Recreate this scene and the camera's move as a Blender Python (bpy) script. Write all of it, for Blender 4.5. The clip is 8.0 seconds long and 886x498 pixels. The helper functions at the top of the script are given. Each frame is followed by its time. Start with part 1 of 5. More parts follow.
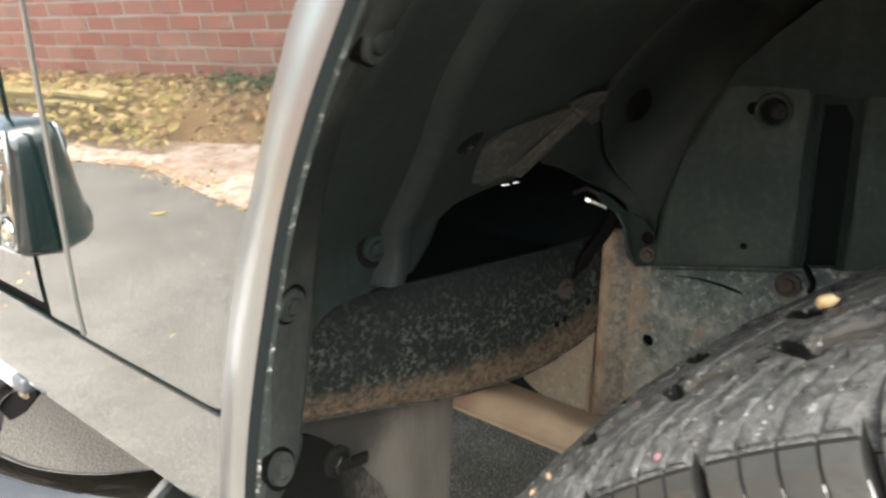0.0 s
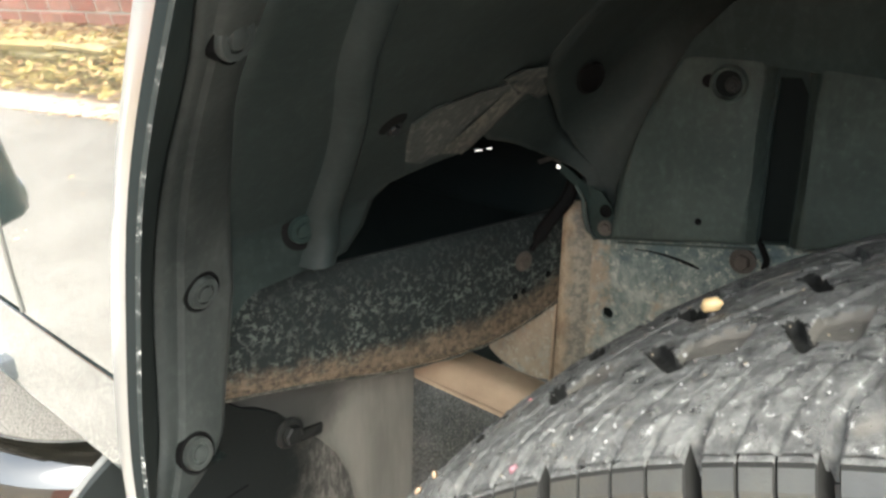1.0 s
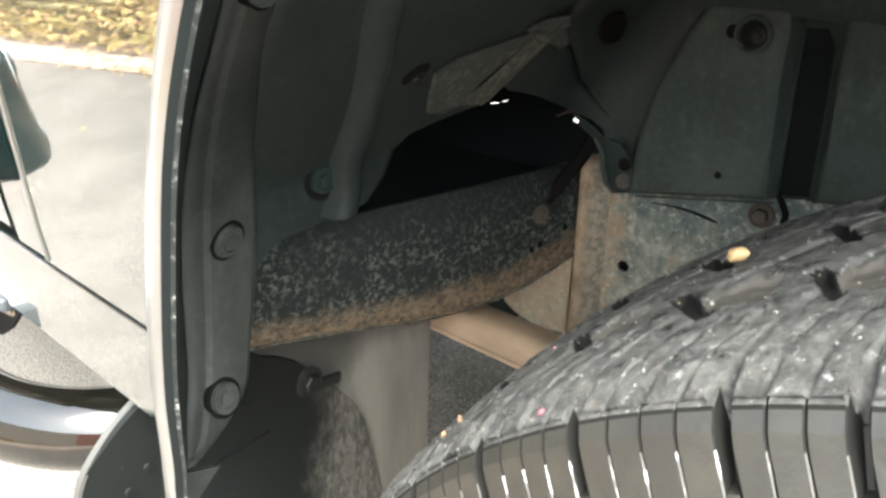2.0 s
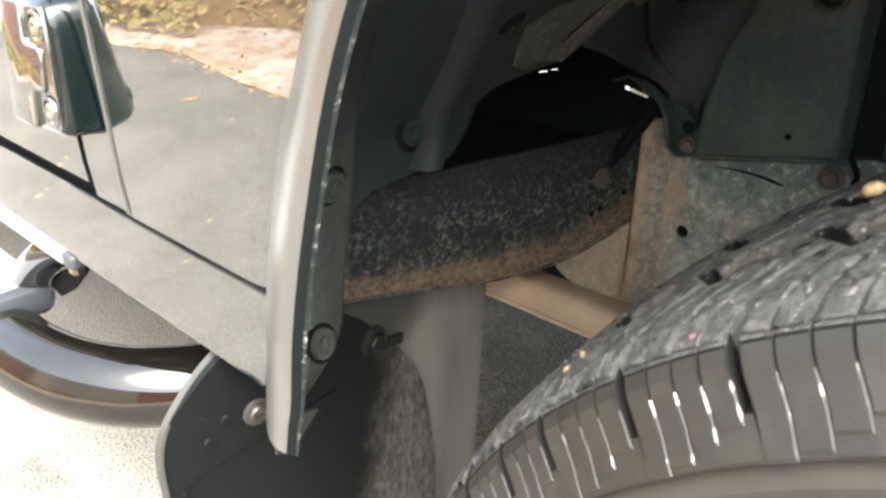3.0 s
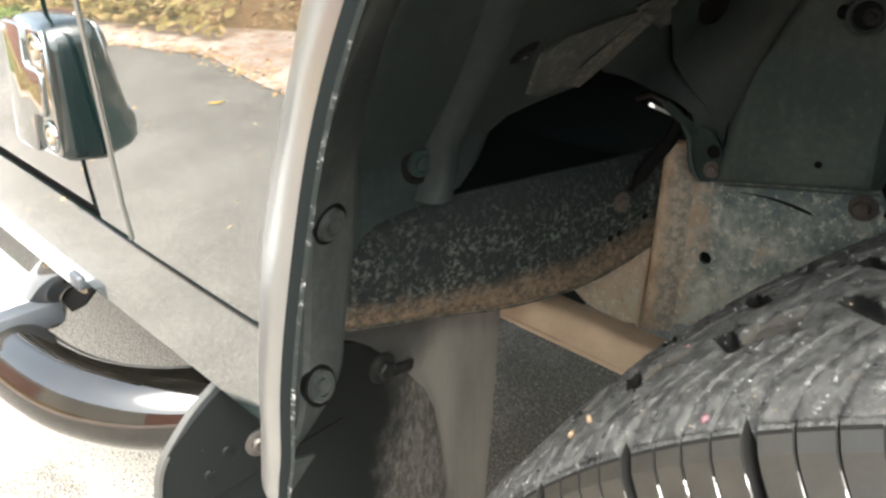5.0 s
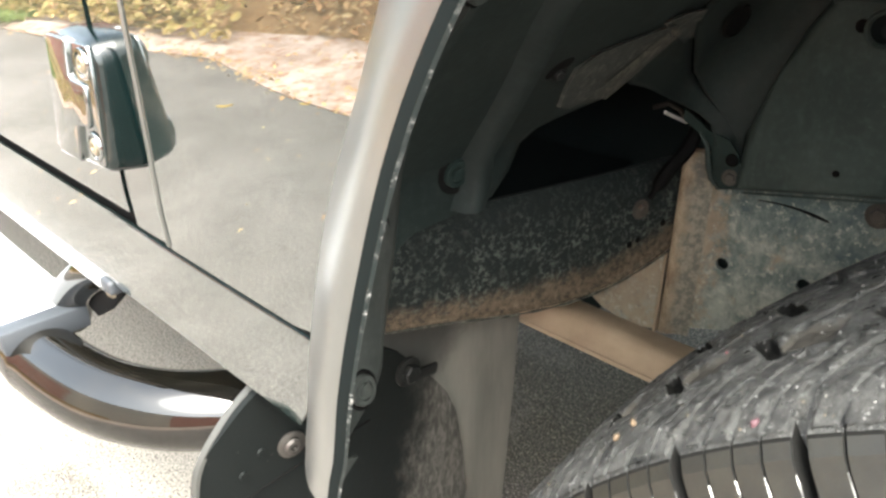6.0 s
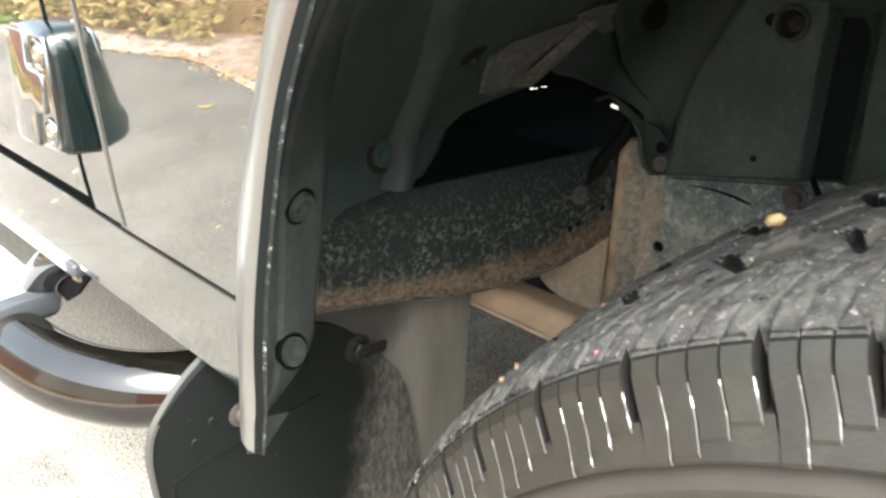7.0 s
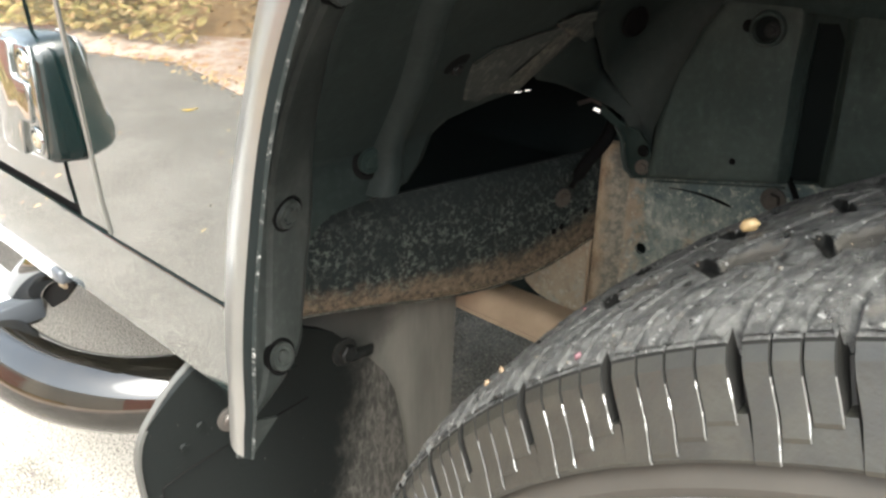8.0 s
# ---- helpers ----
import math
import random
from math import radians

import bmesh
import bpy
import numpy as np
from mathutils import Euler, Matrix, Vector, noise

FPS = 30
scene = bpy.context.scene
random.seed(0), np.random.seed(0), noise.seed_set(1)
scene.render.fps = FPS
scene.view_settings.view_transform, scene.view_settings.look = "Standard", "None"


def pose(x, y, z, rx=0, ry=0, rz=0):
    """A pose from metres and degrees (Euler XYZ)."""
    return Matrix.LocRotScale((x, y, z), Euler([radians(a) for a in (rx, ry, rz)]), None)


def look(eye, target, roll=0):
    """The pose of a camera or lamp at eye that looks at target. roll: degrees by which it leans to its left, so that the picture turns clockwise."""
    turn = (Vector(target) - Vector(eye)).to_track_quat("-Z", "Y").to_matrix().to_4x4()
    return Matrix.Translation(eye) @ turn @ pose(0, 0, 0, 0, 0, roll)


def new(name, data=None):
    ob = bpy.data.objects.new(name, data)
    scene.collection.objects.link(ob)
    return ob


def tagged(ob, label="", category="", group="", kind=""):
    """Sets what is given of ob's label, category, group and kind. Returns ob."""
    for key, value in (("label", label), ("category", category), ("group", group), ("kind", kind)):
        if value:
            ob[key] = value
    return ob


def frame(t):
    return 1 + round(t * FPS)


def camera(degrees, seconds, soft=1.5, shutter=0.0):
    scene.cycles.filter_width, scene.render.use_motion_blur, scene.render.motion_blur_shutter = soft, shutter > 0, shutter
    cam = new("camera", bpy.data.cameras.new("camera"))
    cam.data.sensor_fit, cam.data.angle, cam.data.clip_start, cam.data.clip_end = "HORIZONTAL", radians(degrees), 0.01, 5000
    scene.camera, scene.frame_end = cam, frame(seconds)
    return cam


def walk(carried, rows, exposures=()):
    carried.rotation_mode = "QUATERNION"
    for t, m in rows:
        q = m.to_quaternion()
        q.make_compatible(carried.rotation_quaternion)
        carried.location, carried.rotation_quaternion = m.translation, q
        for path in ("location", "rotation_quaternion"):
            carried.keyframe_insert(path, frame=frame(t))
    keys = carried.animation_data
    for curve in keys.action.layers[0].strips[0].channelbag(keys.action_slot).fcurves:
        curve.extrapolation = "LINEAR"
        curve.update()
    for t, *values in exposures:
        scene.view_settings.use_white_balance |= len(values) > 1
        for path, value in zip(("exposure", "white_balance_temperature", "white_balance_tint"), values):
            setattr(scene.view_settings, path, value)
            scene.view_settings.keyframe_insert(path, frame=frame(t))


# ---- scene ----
cam = camera(61.2, 8.0, soft=2.6, shutter=0.5)
METRES, EYE, TILT, LEAN, TURN = 0.34, 0.83, -18.0, 0.0, 39.5
ROWS = [
    (0.0, 0.0, 0.0, 0.0, 0.0, -0.0, -0.0),
    (0.5, 0.0984, 0.0032, 0.0342, 0.51, -1.76, -0.07),
    (1.0, 0.1561, 0.0229, 0.0554, 0.94, -3.64, -0.19),
    (2.5, 0.0819, -0.008, 0.0306, 2.04, -7.99, -0.65),
    (3.0, -0.0132, -0.0093, -0.0123, 2.38, -8.28, -0.81),
    (3.5, -0.0393, 0.0116, -0.0586, 2.91, -8.38, -0.93),
    (4.0, -0.0364, 0.05, -0.0116, 3.73, -8.41, -1.21),
    (4.5, 0.0292, 0.0729, 0.0233, 4.32, -8.34, -1.36),
    (6.0, -0.0471, 0.0152, 0.0605, 4.37, -8.16, -1.43),
    (6.5, 0.0005, -0.0509, 0.0324, 4.17, -8.0, -1.44),
    (7.0, 0.0875, -0.0964, 0.0235, 3.71, -7.9, -1.28),
    (7.5, 0.0991, -0.1093, 0.0291, 3.07, -7.84, -1.06),
    (8.0, 0.0895, -0.1176, 0.0346, 2.58, -7.82, -0.95),
]
walk(cam, [(t, pose(0, 0, EYE, TILT, LEAN, TURN) @ pose(METRES * x, METRES * y, METRES * z, 90 + pitch, roll, yaw)) for t, x, y, z, yaw, pitch, roll in ROWS],
     [(0.0, 3.20, 6480, 6), (0.5, 3.42, 6470, 5), (1.0, 3.71, 6380, 3), (2.5, 3.51, 6430, 5), (3.2, 3.21, 6480, 6), (6.6, 3.28, 6440, 4), (7.4, 3.21, 6430, 4), (8.0, 3.20, 6430, 4)])

# ---- world, sun, exposure ----
world = bpy.data.worlds.new("sky")
world.use_nodes = True
scene.world = world
SUN_EL, SUN_AZ = 58.0, 130.0      # degrees; azimuth clockwise from +y
wn = world.node_tree.nodes
wl = world.node_tree.links
sky = wn.new("ShaderNodeTexSky")
sky.sky_type = "NISHITA"
sky.sun_disc = False
sky.sun_elevation = radians(SUN_EL)
sky.sun_rotation = radians(SUN_AZ)
sky.dust_density = 6.0
sky.air_density = 1.2
sky.ozone_density = 0.6
haze = wn.new("ShaderNodeHueSaturation")
haze.inputs["Saturation"].default_value = 0.5
wl.new(sky.outputs[0], haze.inputs["Color"])
wl.new(haze.outputs[0], wn["Background"].inputs[0])
wn["Background"].inputs[1].default_value = 0.15
sun = new("sun", bpy.data.lights.new("sun", "SUN"))
sun.data.energy = 0.5
sun.data.angle = radians(60)
sun.data.color = (1.0, 0.96, 0.91)
sa, se = radians(SUN_AZ), radians(SUN_EL)
sun_dir = Vector((math.sin(sa) * math.cos(se), math.cos(sa) * math.cos(se), math.sin(se)))
sun.matrix_basis = look(sun_dir * 30, (0, 0, 0))


# ---- materials ----
class Mat:
    """A node material with a Principled shader and a few short ways to wire noise into it."""

    def __init__(self, name, **values):
        self.m = bpy.data.materials.new(name)
        self.m.use_nodes = True
        self.n, self.l = self.m.node_tree.nodes, self.m.node_tree.links
        self.p = self.n["Principled BSDF"]
        for key, value in values.items():
            self.set(key.replace("_", " "), value)
        self.geo = self.n.new("ShaderNodeNewGeometry")
        self.co = self.geo.outputs["Position"]

    def set(self, key, value):
        socket = self.p.inputs[key]
        if hasattr(value, "is_linked"):
            self.l.new(value, socket)
        elif isinstance(value, tuple):
            socket.default_value = (*value, 1.0)
        else:
            socket.default_value = value

    def noise(self, scale, detail=6.0, rough=0.6, distort=0.0, stretch=None):
        node = self.n.new("ShaderNodeTexNoise")
        node.inputs["Scale"].default_value = scale
        node.inputs["Detail"].default_value = detail
        node.inputs["Roughness"].default_value = rough
        node.inputs["Distortion"].default_value = distort
        where = self.co
        if stretch:
            m = self.n.new("ShaderNodeMapping")
            m.inputs["Scale"].default_value = stretch
            self.l.new(self.co, m.inputs["Vector"])
            where = m.outputs[0]
        self.l.new(where, node.inputs["Vector"])
        return node.outputs["Fac"]

    def step(self, value, low, high, a=0.0, b=1.0):
        node = self.n.new("ShaderNodeMapRange")
        node.interpolation_type = "SMOOTHSTEP"
        for key, v in (("From Min", low), ("From Max", high), ("To Min", a), ("To Max", b)):
            node.inputs[key].default_value = v
        self.l.new(value, node.inputs["Value"])
        return node.outputs[0]

    def math(self, op, a, b):
        node = self.n.new("ShaderNodeMath")
        node.operation = op
        for socket, v in zip(node.inputs, (a, b)):
            if hasattr(v, "is_linked"):
                self.l.new(v, socket)
            else:
                socket.default_value = v
        return node.outputs[0]

    def axis(self, letter):
        node = self.n.new("ShaderNodeSeparateXYZ")
        self.l.new(self.co, node.inputs[0])
        return node.outputs["XYZ".index(letter)]

    def mix(self, fac, a, b):
        node = self.n.new("ShaderNodeMix")
        node.data_type = "RGBA"
        for key, v in (("Factor", fac), ("A", a), ("B", b)):
            socket = [s for s in node.inputs if s.name == key and (s.type == "RGBA" or key == "Factor")][0]
            if hasattr(v, "is_linked"):
                self.l.new(v, socket)
            elif isinstance(v, tuple):
                socket.default_value = (*v, 1.0)
            else:
                socket.default_value = v
        return [s for s in node.outputs if s.type == "RGBA"][0]

    def random(self):
        return self.n.new("ShaderNodeObjectInfo").outputs["Random"]

    def island(self):
        return self.geo.outputs["Random Per Island"]

    def bump(self, value, strength, distance=0.002):
        node = self.n.new("ShaderNodeBump")
        node.inputs["Strength"].default_value = strength
        node.inputs["Distance"].default_value = distance
        self.l.new(value, node.inputs["Height"])
        if self.p.inputs["Normal"].is_linked:
            self.l.new(self.p.inputs["Normal"].links[0].from_socket, node.inputs["Normal"])
        self.l.new(node.outputs[0], self.p.inputs["Normal"])


def paint_material(name, dust):
    k = Mat(name, Roughness=0.22, Specular_IOR_Level=0.1, Coat_Weight=1.0, Coat_Roughness=0.03, Coat_IOR=2.8)
    flake = k.noise(900, 2)
    green = k.mix(flake, (0.0045, 0.0105, 0.0098), (0.009, 0.018, 0.0165))
    film = k.math("MULTIPLY", k.step(k.noise(9, 5), 0.3, 0.75, 0.5, 1.0), dust)
    specks = k.step(k.noise(330, 3, 0.6, 0.0, (0.6, 1, 1)), 0.660, 0.72, 0.0, 0.3)
    k.set("Base Color", k.mix(k.math("MAXIMUM", film, specks), green, (0.36, 0.33, 0.29)))
    k.set("Coat Roughness", k.step(k.noise(30, 6), 0.3, 0.8, 0.012, 0.040))
    k.p.inputs["Metallic"].default_value = 0.1
    k.bump(k.noise(3.5, 1), 0.03, 0.004)
    k.bump(k.noise(38, 2), 0.012, 0.002)
    return k.m


PAINT = paint_material("dark green paint", 0.009)
PAINT_CLEAN = paint_material("dark green paint, cleaner", 0.01)

k = Mat("dulled green paint", Roughness=0.45, Coat_Weight=0.9, Coat_Roughness=0.27, Coat_IOR=1.9)
k.set("Base Color", k.mix(k.step(k.noise(8, 6), 0.3, 0.75), (0.028, 0.032, 0.029), (0.048, 0.050, 0.046)))
k.bump(k.noise(200, 3), 0.1, 0.0005)
LIP_PAINT = k.m

k = Mat("chipped paint edge", Roughness=0.5, Specular_IOR_Level=0.3)
chips = k.math("MULTIPLY", k.step(k.noise(230, 6, 0.75), 0.53, 0.62), k.step(k.noise(48, 3), 0.40, 0.60, 0.1, 1.0))
chips = k.math("MULTIPLY", chips, k.step(k.axis("Z"), 0.70, 0.80, 1.0, 0.25))
k.set("Base Color", k.mix(chips, (0.006, 0.010, 0.010), (0.34, 0.34, 0.33)))
k.bump(chips, -0.5, 0.001)
EDGE = k.m
# Shade on the rolled edge, pad groove and bolt recess, as one dark colour.
SHADE_DARK = Mat("flat dark shade", Base_Color=(0.0065, 0.0085, 0.0085), Roughness=0.8, Specular_IOR_Level=0.05).m
# Darker, duller copy of the body paint that sets the hinge's shaded side.
DARKER_GREEN = Mat("green paint, shaded copy", Base_Color=(0.0012, 0.0052, 0.0052), Roughness=0.22, Specular_IOR_Level=0.3, Coat_Weight=0.7, Coat_Roughness=0.05, Coat_IOR=1.45).m


def plastic(name, dark, dusty, amount, rough=0.62):
    k = Mat(name, Roughness=rough, Specular_IOR_Level=0.2)
    d = k.step(k.noise(7, 6, 0.65), 0.38, 0.72, 0.0, amount)
    fine = k.step(k.noise(160, 4), 0.45, 0.75, 0.0, amount * 0.5)
    spots = k.step(k.noise(240, 2), 0.70, 0.75, 0.0, 0.65)
    streak = k.step(k.noise(24, 6, 0.72, 0.0, (1, 1, 0.2)), 0.50, 0.72, 0.0, amount * 0.7)
    k.set("Base Color", k.mix(k.math("MAXIMUM", k.math("ADD", k.math("ADD", d, streak), fine), spots), dark, dusty))
    k.bump(k.noise(420, 3), 0.25, 0.0006)
    return k.m


LINER = plastic("liner plastic", (0.0092, 0.0165, 0.0150), (0.0330, 0.0520, 0.0470), 0.42)
LINER_DUSTY = plastic("dusty liner plastic", (0.0250, 0.0350, 0.0315), (0.074, 0.094, 0.084), 0.45, 0.6)
# Darker copy of LINER: the shade behind the lip is in its colour.
LINER_SHADE = plastic("shaded liner plastic", (0.0088, 0.0134, 0.0126), (0.0335, 0.0440, 0.0408), 0.45)
RIB = plastic("smooth liner plastic", (0.0108, 0.0156, 0.0150), (0.033, 0.043, 0.041), 0.40)
FLANGE = plastic("dusty flange plastic", (0.0125, 0.0158, 0.0151), (0.054, 0.059, 0.055), 0.5, 0.55)
CLIP = plastic("clip plastic", (0.008, 0.009, 0.009), (0.032, 0.033, 0.031), 0.4, 0.5)
# Flat black that stands in for the darkness behind the openings.
VOID = Mat("black for unlit spaces", Base_Color=(0.0115, 0.0168, 0.0175), Roughness=0.9, Specular_IOR_Level=0.1).m

k = Mat("rusty underseal", Roughness=0.75, Specular_IOR_Level=0.25)
away = k.math("SUBTRACT", k.axis("Y"), 0.530)
edge_z = k.math("ADD", k.math("MULTIPLY", k.math("MULTIPLY", away, away), 0.46), 0.4925)
edge_z = k.math("ADD", edge_z, k.math("MULTIPLY", k.math("MAXIMUM", k.math("SUBTRACT", away, 0.03), 0.0), 0.20))
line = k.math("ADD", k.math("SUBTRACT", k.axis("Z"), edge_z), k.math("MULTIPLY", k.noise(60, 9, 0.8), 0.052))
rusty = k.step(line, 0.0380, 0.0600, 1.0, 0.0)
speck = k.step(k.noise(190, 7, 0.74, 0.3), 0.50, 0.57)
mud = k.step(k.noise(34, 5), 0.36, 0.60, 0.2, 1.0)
# Specks fade upwards, which puts the shade on the beam's top into colour.
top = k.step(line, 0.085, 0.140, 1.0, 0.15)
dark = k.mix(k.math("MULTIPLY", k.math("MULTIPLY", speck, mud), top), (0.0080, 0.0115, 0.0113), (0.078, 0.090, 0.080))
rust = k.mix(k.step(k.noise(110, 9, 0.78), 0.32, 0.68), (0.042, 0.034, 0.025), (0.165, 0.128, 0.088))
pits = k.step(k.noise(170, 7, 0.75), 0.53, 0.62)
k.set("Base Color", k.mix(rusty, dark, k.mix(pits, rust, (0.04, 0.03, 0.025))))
k.bump(k.noise(130, 5), 0.5, 0.002)
RUST_BEAM = k.m

k = Mat("rusted chassis, paler below", Roughness=0.8)
# Mask by height and noise: the tone gets paler towards the bottom.
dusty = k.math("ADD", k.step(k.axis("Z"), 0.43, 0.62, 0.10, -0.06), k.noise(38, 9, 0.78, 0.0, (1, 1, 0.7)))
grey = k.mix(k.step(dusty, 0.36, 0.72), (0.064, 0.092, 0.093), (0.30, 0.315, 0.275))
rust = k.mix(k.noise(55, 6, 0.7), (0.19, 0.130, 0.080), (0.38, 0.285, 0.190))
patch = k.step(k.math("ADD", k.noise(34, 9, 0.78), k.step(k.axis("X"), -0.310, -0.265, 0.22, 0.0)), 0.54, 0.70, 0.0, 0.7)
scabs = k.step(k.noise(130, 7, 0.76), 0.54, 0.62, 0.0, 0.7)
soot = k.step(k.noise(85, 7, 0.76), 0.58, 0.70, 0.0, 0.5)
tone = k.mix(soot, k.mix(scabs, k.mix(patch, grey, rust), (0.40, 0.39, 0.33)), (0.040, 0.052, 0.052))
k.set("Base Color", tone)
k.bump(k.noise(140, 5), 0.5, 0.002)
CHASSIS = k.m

k = Mat("speckled bare edge", Roughness=0.7)
k.set("Base Color", k.mix(k.step(k.noise(170, 6, 0.7), 0.44, 0.62), (0.026, 0.028, 0.023), (0.088, 0.086, 0.068)))
GUSSET_DARK = k.m

k = Mat("brown surface rust", Roughness=0.8)
tan = k.mix(k.step(k.noise(70, 9, 0.8, 0.0, (1.0, 1.0, 0.5)), 0.36, 0.62), k.mix(k.noise(120, 5, 0.6, 0.0, (1.0, 1.0, 0.4)), (0.070, 0.054, 0.040), (0.225, 0.142, 0.080)), (0.28, 0.225, 0.155))
worn = k.step(k.math("ADD", k.axis("X"), k.math("MULTIPLY", k.noise(60, 8, 0.75), 0.030)), -0.3075, -0.2975)
k.set("Base Color", k.mix(worn, tan, k.mix(k.step(k.noise(140, 6, 0.75), 0.42, 0.60), (0.125, 0.118, 0.098), (0.24, 0.215, 0.168))))
k.bump(k.noise(160, 5), 0.6, 0.002)
RUST = k.m

k = Mat("dark rusty bolt", Roughness=0.7)
k.set("Base Color", k.mix(k.noise(180, 5, 0.7), (0.013, 0.0113, 0.0098), (0.085, 0.068, 0.054)))
BOLT = k.m

k = Mat("dry dusty metal", Roughness=0.75)
k.set("Base Color", k.mix(k.noise(20, 7, 0.65), (0.19, 0.135, 0.090), (0.43, 0.335, 0.235)))
k.bump(k.noise(120, 5), 0.4, 0.0015)
ARM = k.m

k = Mat("grey dusty bracket", Roughness=0.75)
grit = k.step(k.noise(150, 4), 0.5, 0.62)
k.set("Base Color", k.mix(grit, (0.021, 0.0255, 0.022), (0.056, 0.060, 0.050)))
k.bump(k.noise(150, 4), 0.5, 0.002)
BRACKET = k.m

k = Mat("grey splash panel", Roughness=0.65)
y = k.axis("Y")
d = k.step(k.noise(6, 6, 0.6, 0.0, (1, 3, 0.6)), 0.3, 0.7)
# Shade below the beam and beside the flap, painted into the panel's colour.
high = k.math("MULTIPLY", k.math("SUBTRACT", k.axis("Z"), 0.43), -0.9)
panel_shade = k.step(k.math("ADD", k.math("ADD", y, high), k.math("MULTIPLY", k.noise(14, 7, 0.7), 0.10)), 0.430, 0.520, 0.86, 0.0)
k.set("Base Color", k.mix(panel_shade, k.mix(d, (0.108, 0.107, 0.096), (0.195, 0.189, 0.167)), (0.022, 0.023, 0.022)))
k.bump(k.noise(300, 3), 0.2, 0.0006)
SPLASH = k.m

k = Mat("black mud flap rubber", Roughness=0.7, Specular_IOR_Level=0.15)
y = k.axis("Y")
edge = k.math("ADD", k.math("ADD", y, k.math("MULTIPLY", k.axis("Z"), -0.22)), k.math("MULTIPLY", k.noise(30, 8, 0.75), 0.10))
worn = k.step(edge, 0.328, 0.392)
scr = k.step(k.noise(80, 10, 0.82, 0.5, (1, 2.4, 0.8)), 0.34, 0.62)
dots = k.step(k.noise(260, 2), 0.73, 0.77, 0.0, 0.6)
k.set("Base Color", k.mix(k.math("MAXIMUM", k.math("MULTIPLY", worn, k.math("MAXIMUM", scr, 0.35)), dots), (0.0056, 0.0070, 0.0068), (0.110, 0.107, 0.097)))
k.bump(k.noise(200, 4), 0.3, 0.0008)
FLAP = k.m

k = Mat("tyre rubber", Roughness=0.48, Specular_IOR_Level=0.5)
r = k.random()
dustc = k.mix(r, (0.0125, 0.0124, 0.0092), (0.0190, 0.0186, 0.0140))
d = k.step(k.noise(70, 8, 0.7), 0.36, 0.62)
k.set("Base Color", k.mix(k.math("MULTIPLY", d, 0.7), dustc, (0.0085, 0.0085, 0.0068)))
k.bump(k.noise(380, 4), 0.35, 0.0008)
RUBBER = k.m

k = Mat("muddy tread rubber", Roughness=0.6, Specular_IOR_Level=0.7)
smear = k.noise(120, 9, 0.82, 0.1, (1.0, 0.75, 1.0))
d = k.step(smear, 0.40, 0.62)
g = k.step(k.noise(260, 4, 0.75), 0.60, 0.66, 0.0, 0.9)
tan = k.step(k.noise(28, 3), 0.62, 0.70, 0.0, 0.4)
base = k.mix(d, (0.0150, 0.0157, 0.0153), (0.073, 0.074, 0.070))
k.set("Base Color", k.mix(g, k.mix(tan, base, (0.095, 0.084, 0.065)), (0.24, 0.24, 0.235)))
k.set("Roughness", k.step(k.noise(120, 5), 0.35, 0.60, 0.24, 0.7))
k.bump(k.noise(210, 7, 0.78), 0.8, 0.003)
TREAD = k.m
# Glossy strip down one side of each lug, added to give glints.
k = Mat("glossy rubber edge", Base_Color=(0.022, 0.021, 0.019), Specular_IOR_Level=0.9)
k.set("Roughness", k.step(k.noise(110, 4), 0.36, 0.48, 0.16, 0.75))
GLINT_EDGE = k.m
k = Mat("brown groove floor", Roughness=0.7)
k.set("Base Color", k.mix(k.noise(90, 6, 0.7), (0.030, 0.0285, 0.025), (0.070, 0.064, 0.054)))
FLOOR = k.m
# Near-black copy of the rubber: the shade in gaps and voids, as colour.
GROOVE_SHADE = Mat("shaded rubber groove", Base_Color=(0.0085, 0.0085, 0.0080), Roughness=0.85, Specular_IOR_Level=0.1).m

k = Mat("tyre sidewall", Roughness=0.5)
k.set("Base Color", k.mix(k.noise(40, 5), (0.055, 0.055, 0.056), (0.078, 0.078, 0.079)))
k.bump(k.noise(300, 4), 0.2, 0.0006)
SIDEWALL = k.m
k = Mat("tyre carcass rubber", Roughness=0.6, Specular_IOR_Level=0.3)
k.set("Base Color", k.mix(k.noise(50, 5), (0.022, 0.0205, 0.0175), (0.036, 0.033, 0.028)))
CARCASS = k.m

k = Mat("black gloss tube", Roughness=0.12, Specular_IOR_Level=0.0, Coat_Weight=1.0, Coat_Roughness=0.04, Coat_IOR=1.65)
k.set("Base Color", k.mix(k.step(k.noise(25, 6), 0.4, 0.8, 0.0, 0.06), (0.004, 0.0042, 0.004), (0.13, 0.12, 0.10)))
k.bump(k.noise(7, 2), 0.015, 0.003)
k.set("Coat Tint", (1.0, 0.90, 0.76))
TUBE = k.m
STEEL = Mat("zinc steel", Metallic=0.9, Roughness=0.5, Base_Color=(0.120, 0.112, 0.104)).m
GOLD = Mat("passivated brass screw", Metallic=0.8, Roughness=0.42, Base_Color=(0.30, 0.265, 0.20)).m
k = Mat("step pad plastic", Roughness=0.35)
k.set("Base Color", k.mix(k.noise(60, 4), (0.40, 0.41, 0.42), (0.55, 0.56, 0.57)))
PAD = k.m
PAD_END = Mat("grey cap plastic", Base_Color=(0.042, 0.047, 0.054), Roughness=0.45).m
RIM = Mat("silver wheel paint", Metallic=0.6, Roughness=0.35, Base_Color=(0.45, 0.45, 0.45)).m
DARK_GLASS = Mat("dark car glass", Base_Color=(0.006, 0.008, 0.008), Roughness=0.03, Specular_IOR_Level=0.5).m
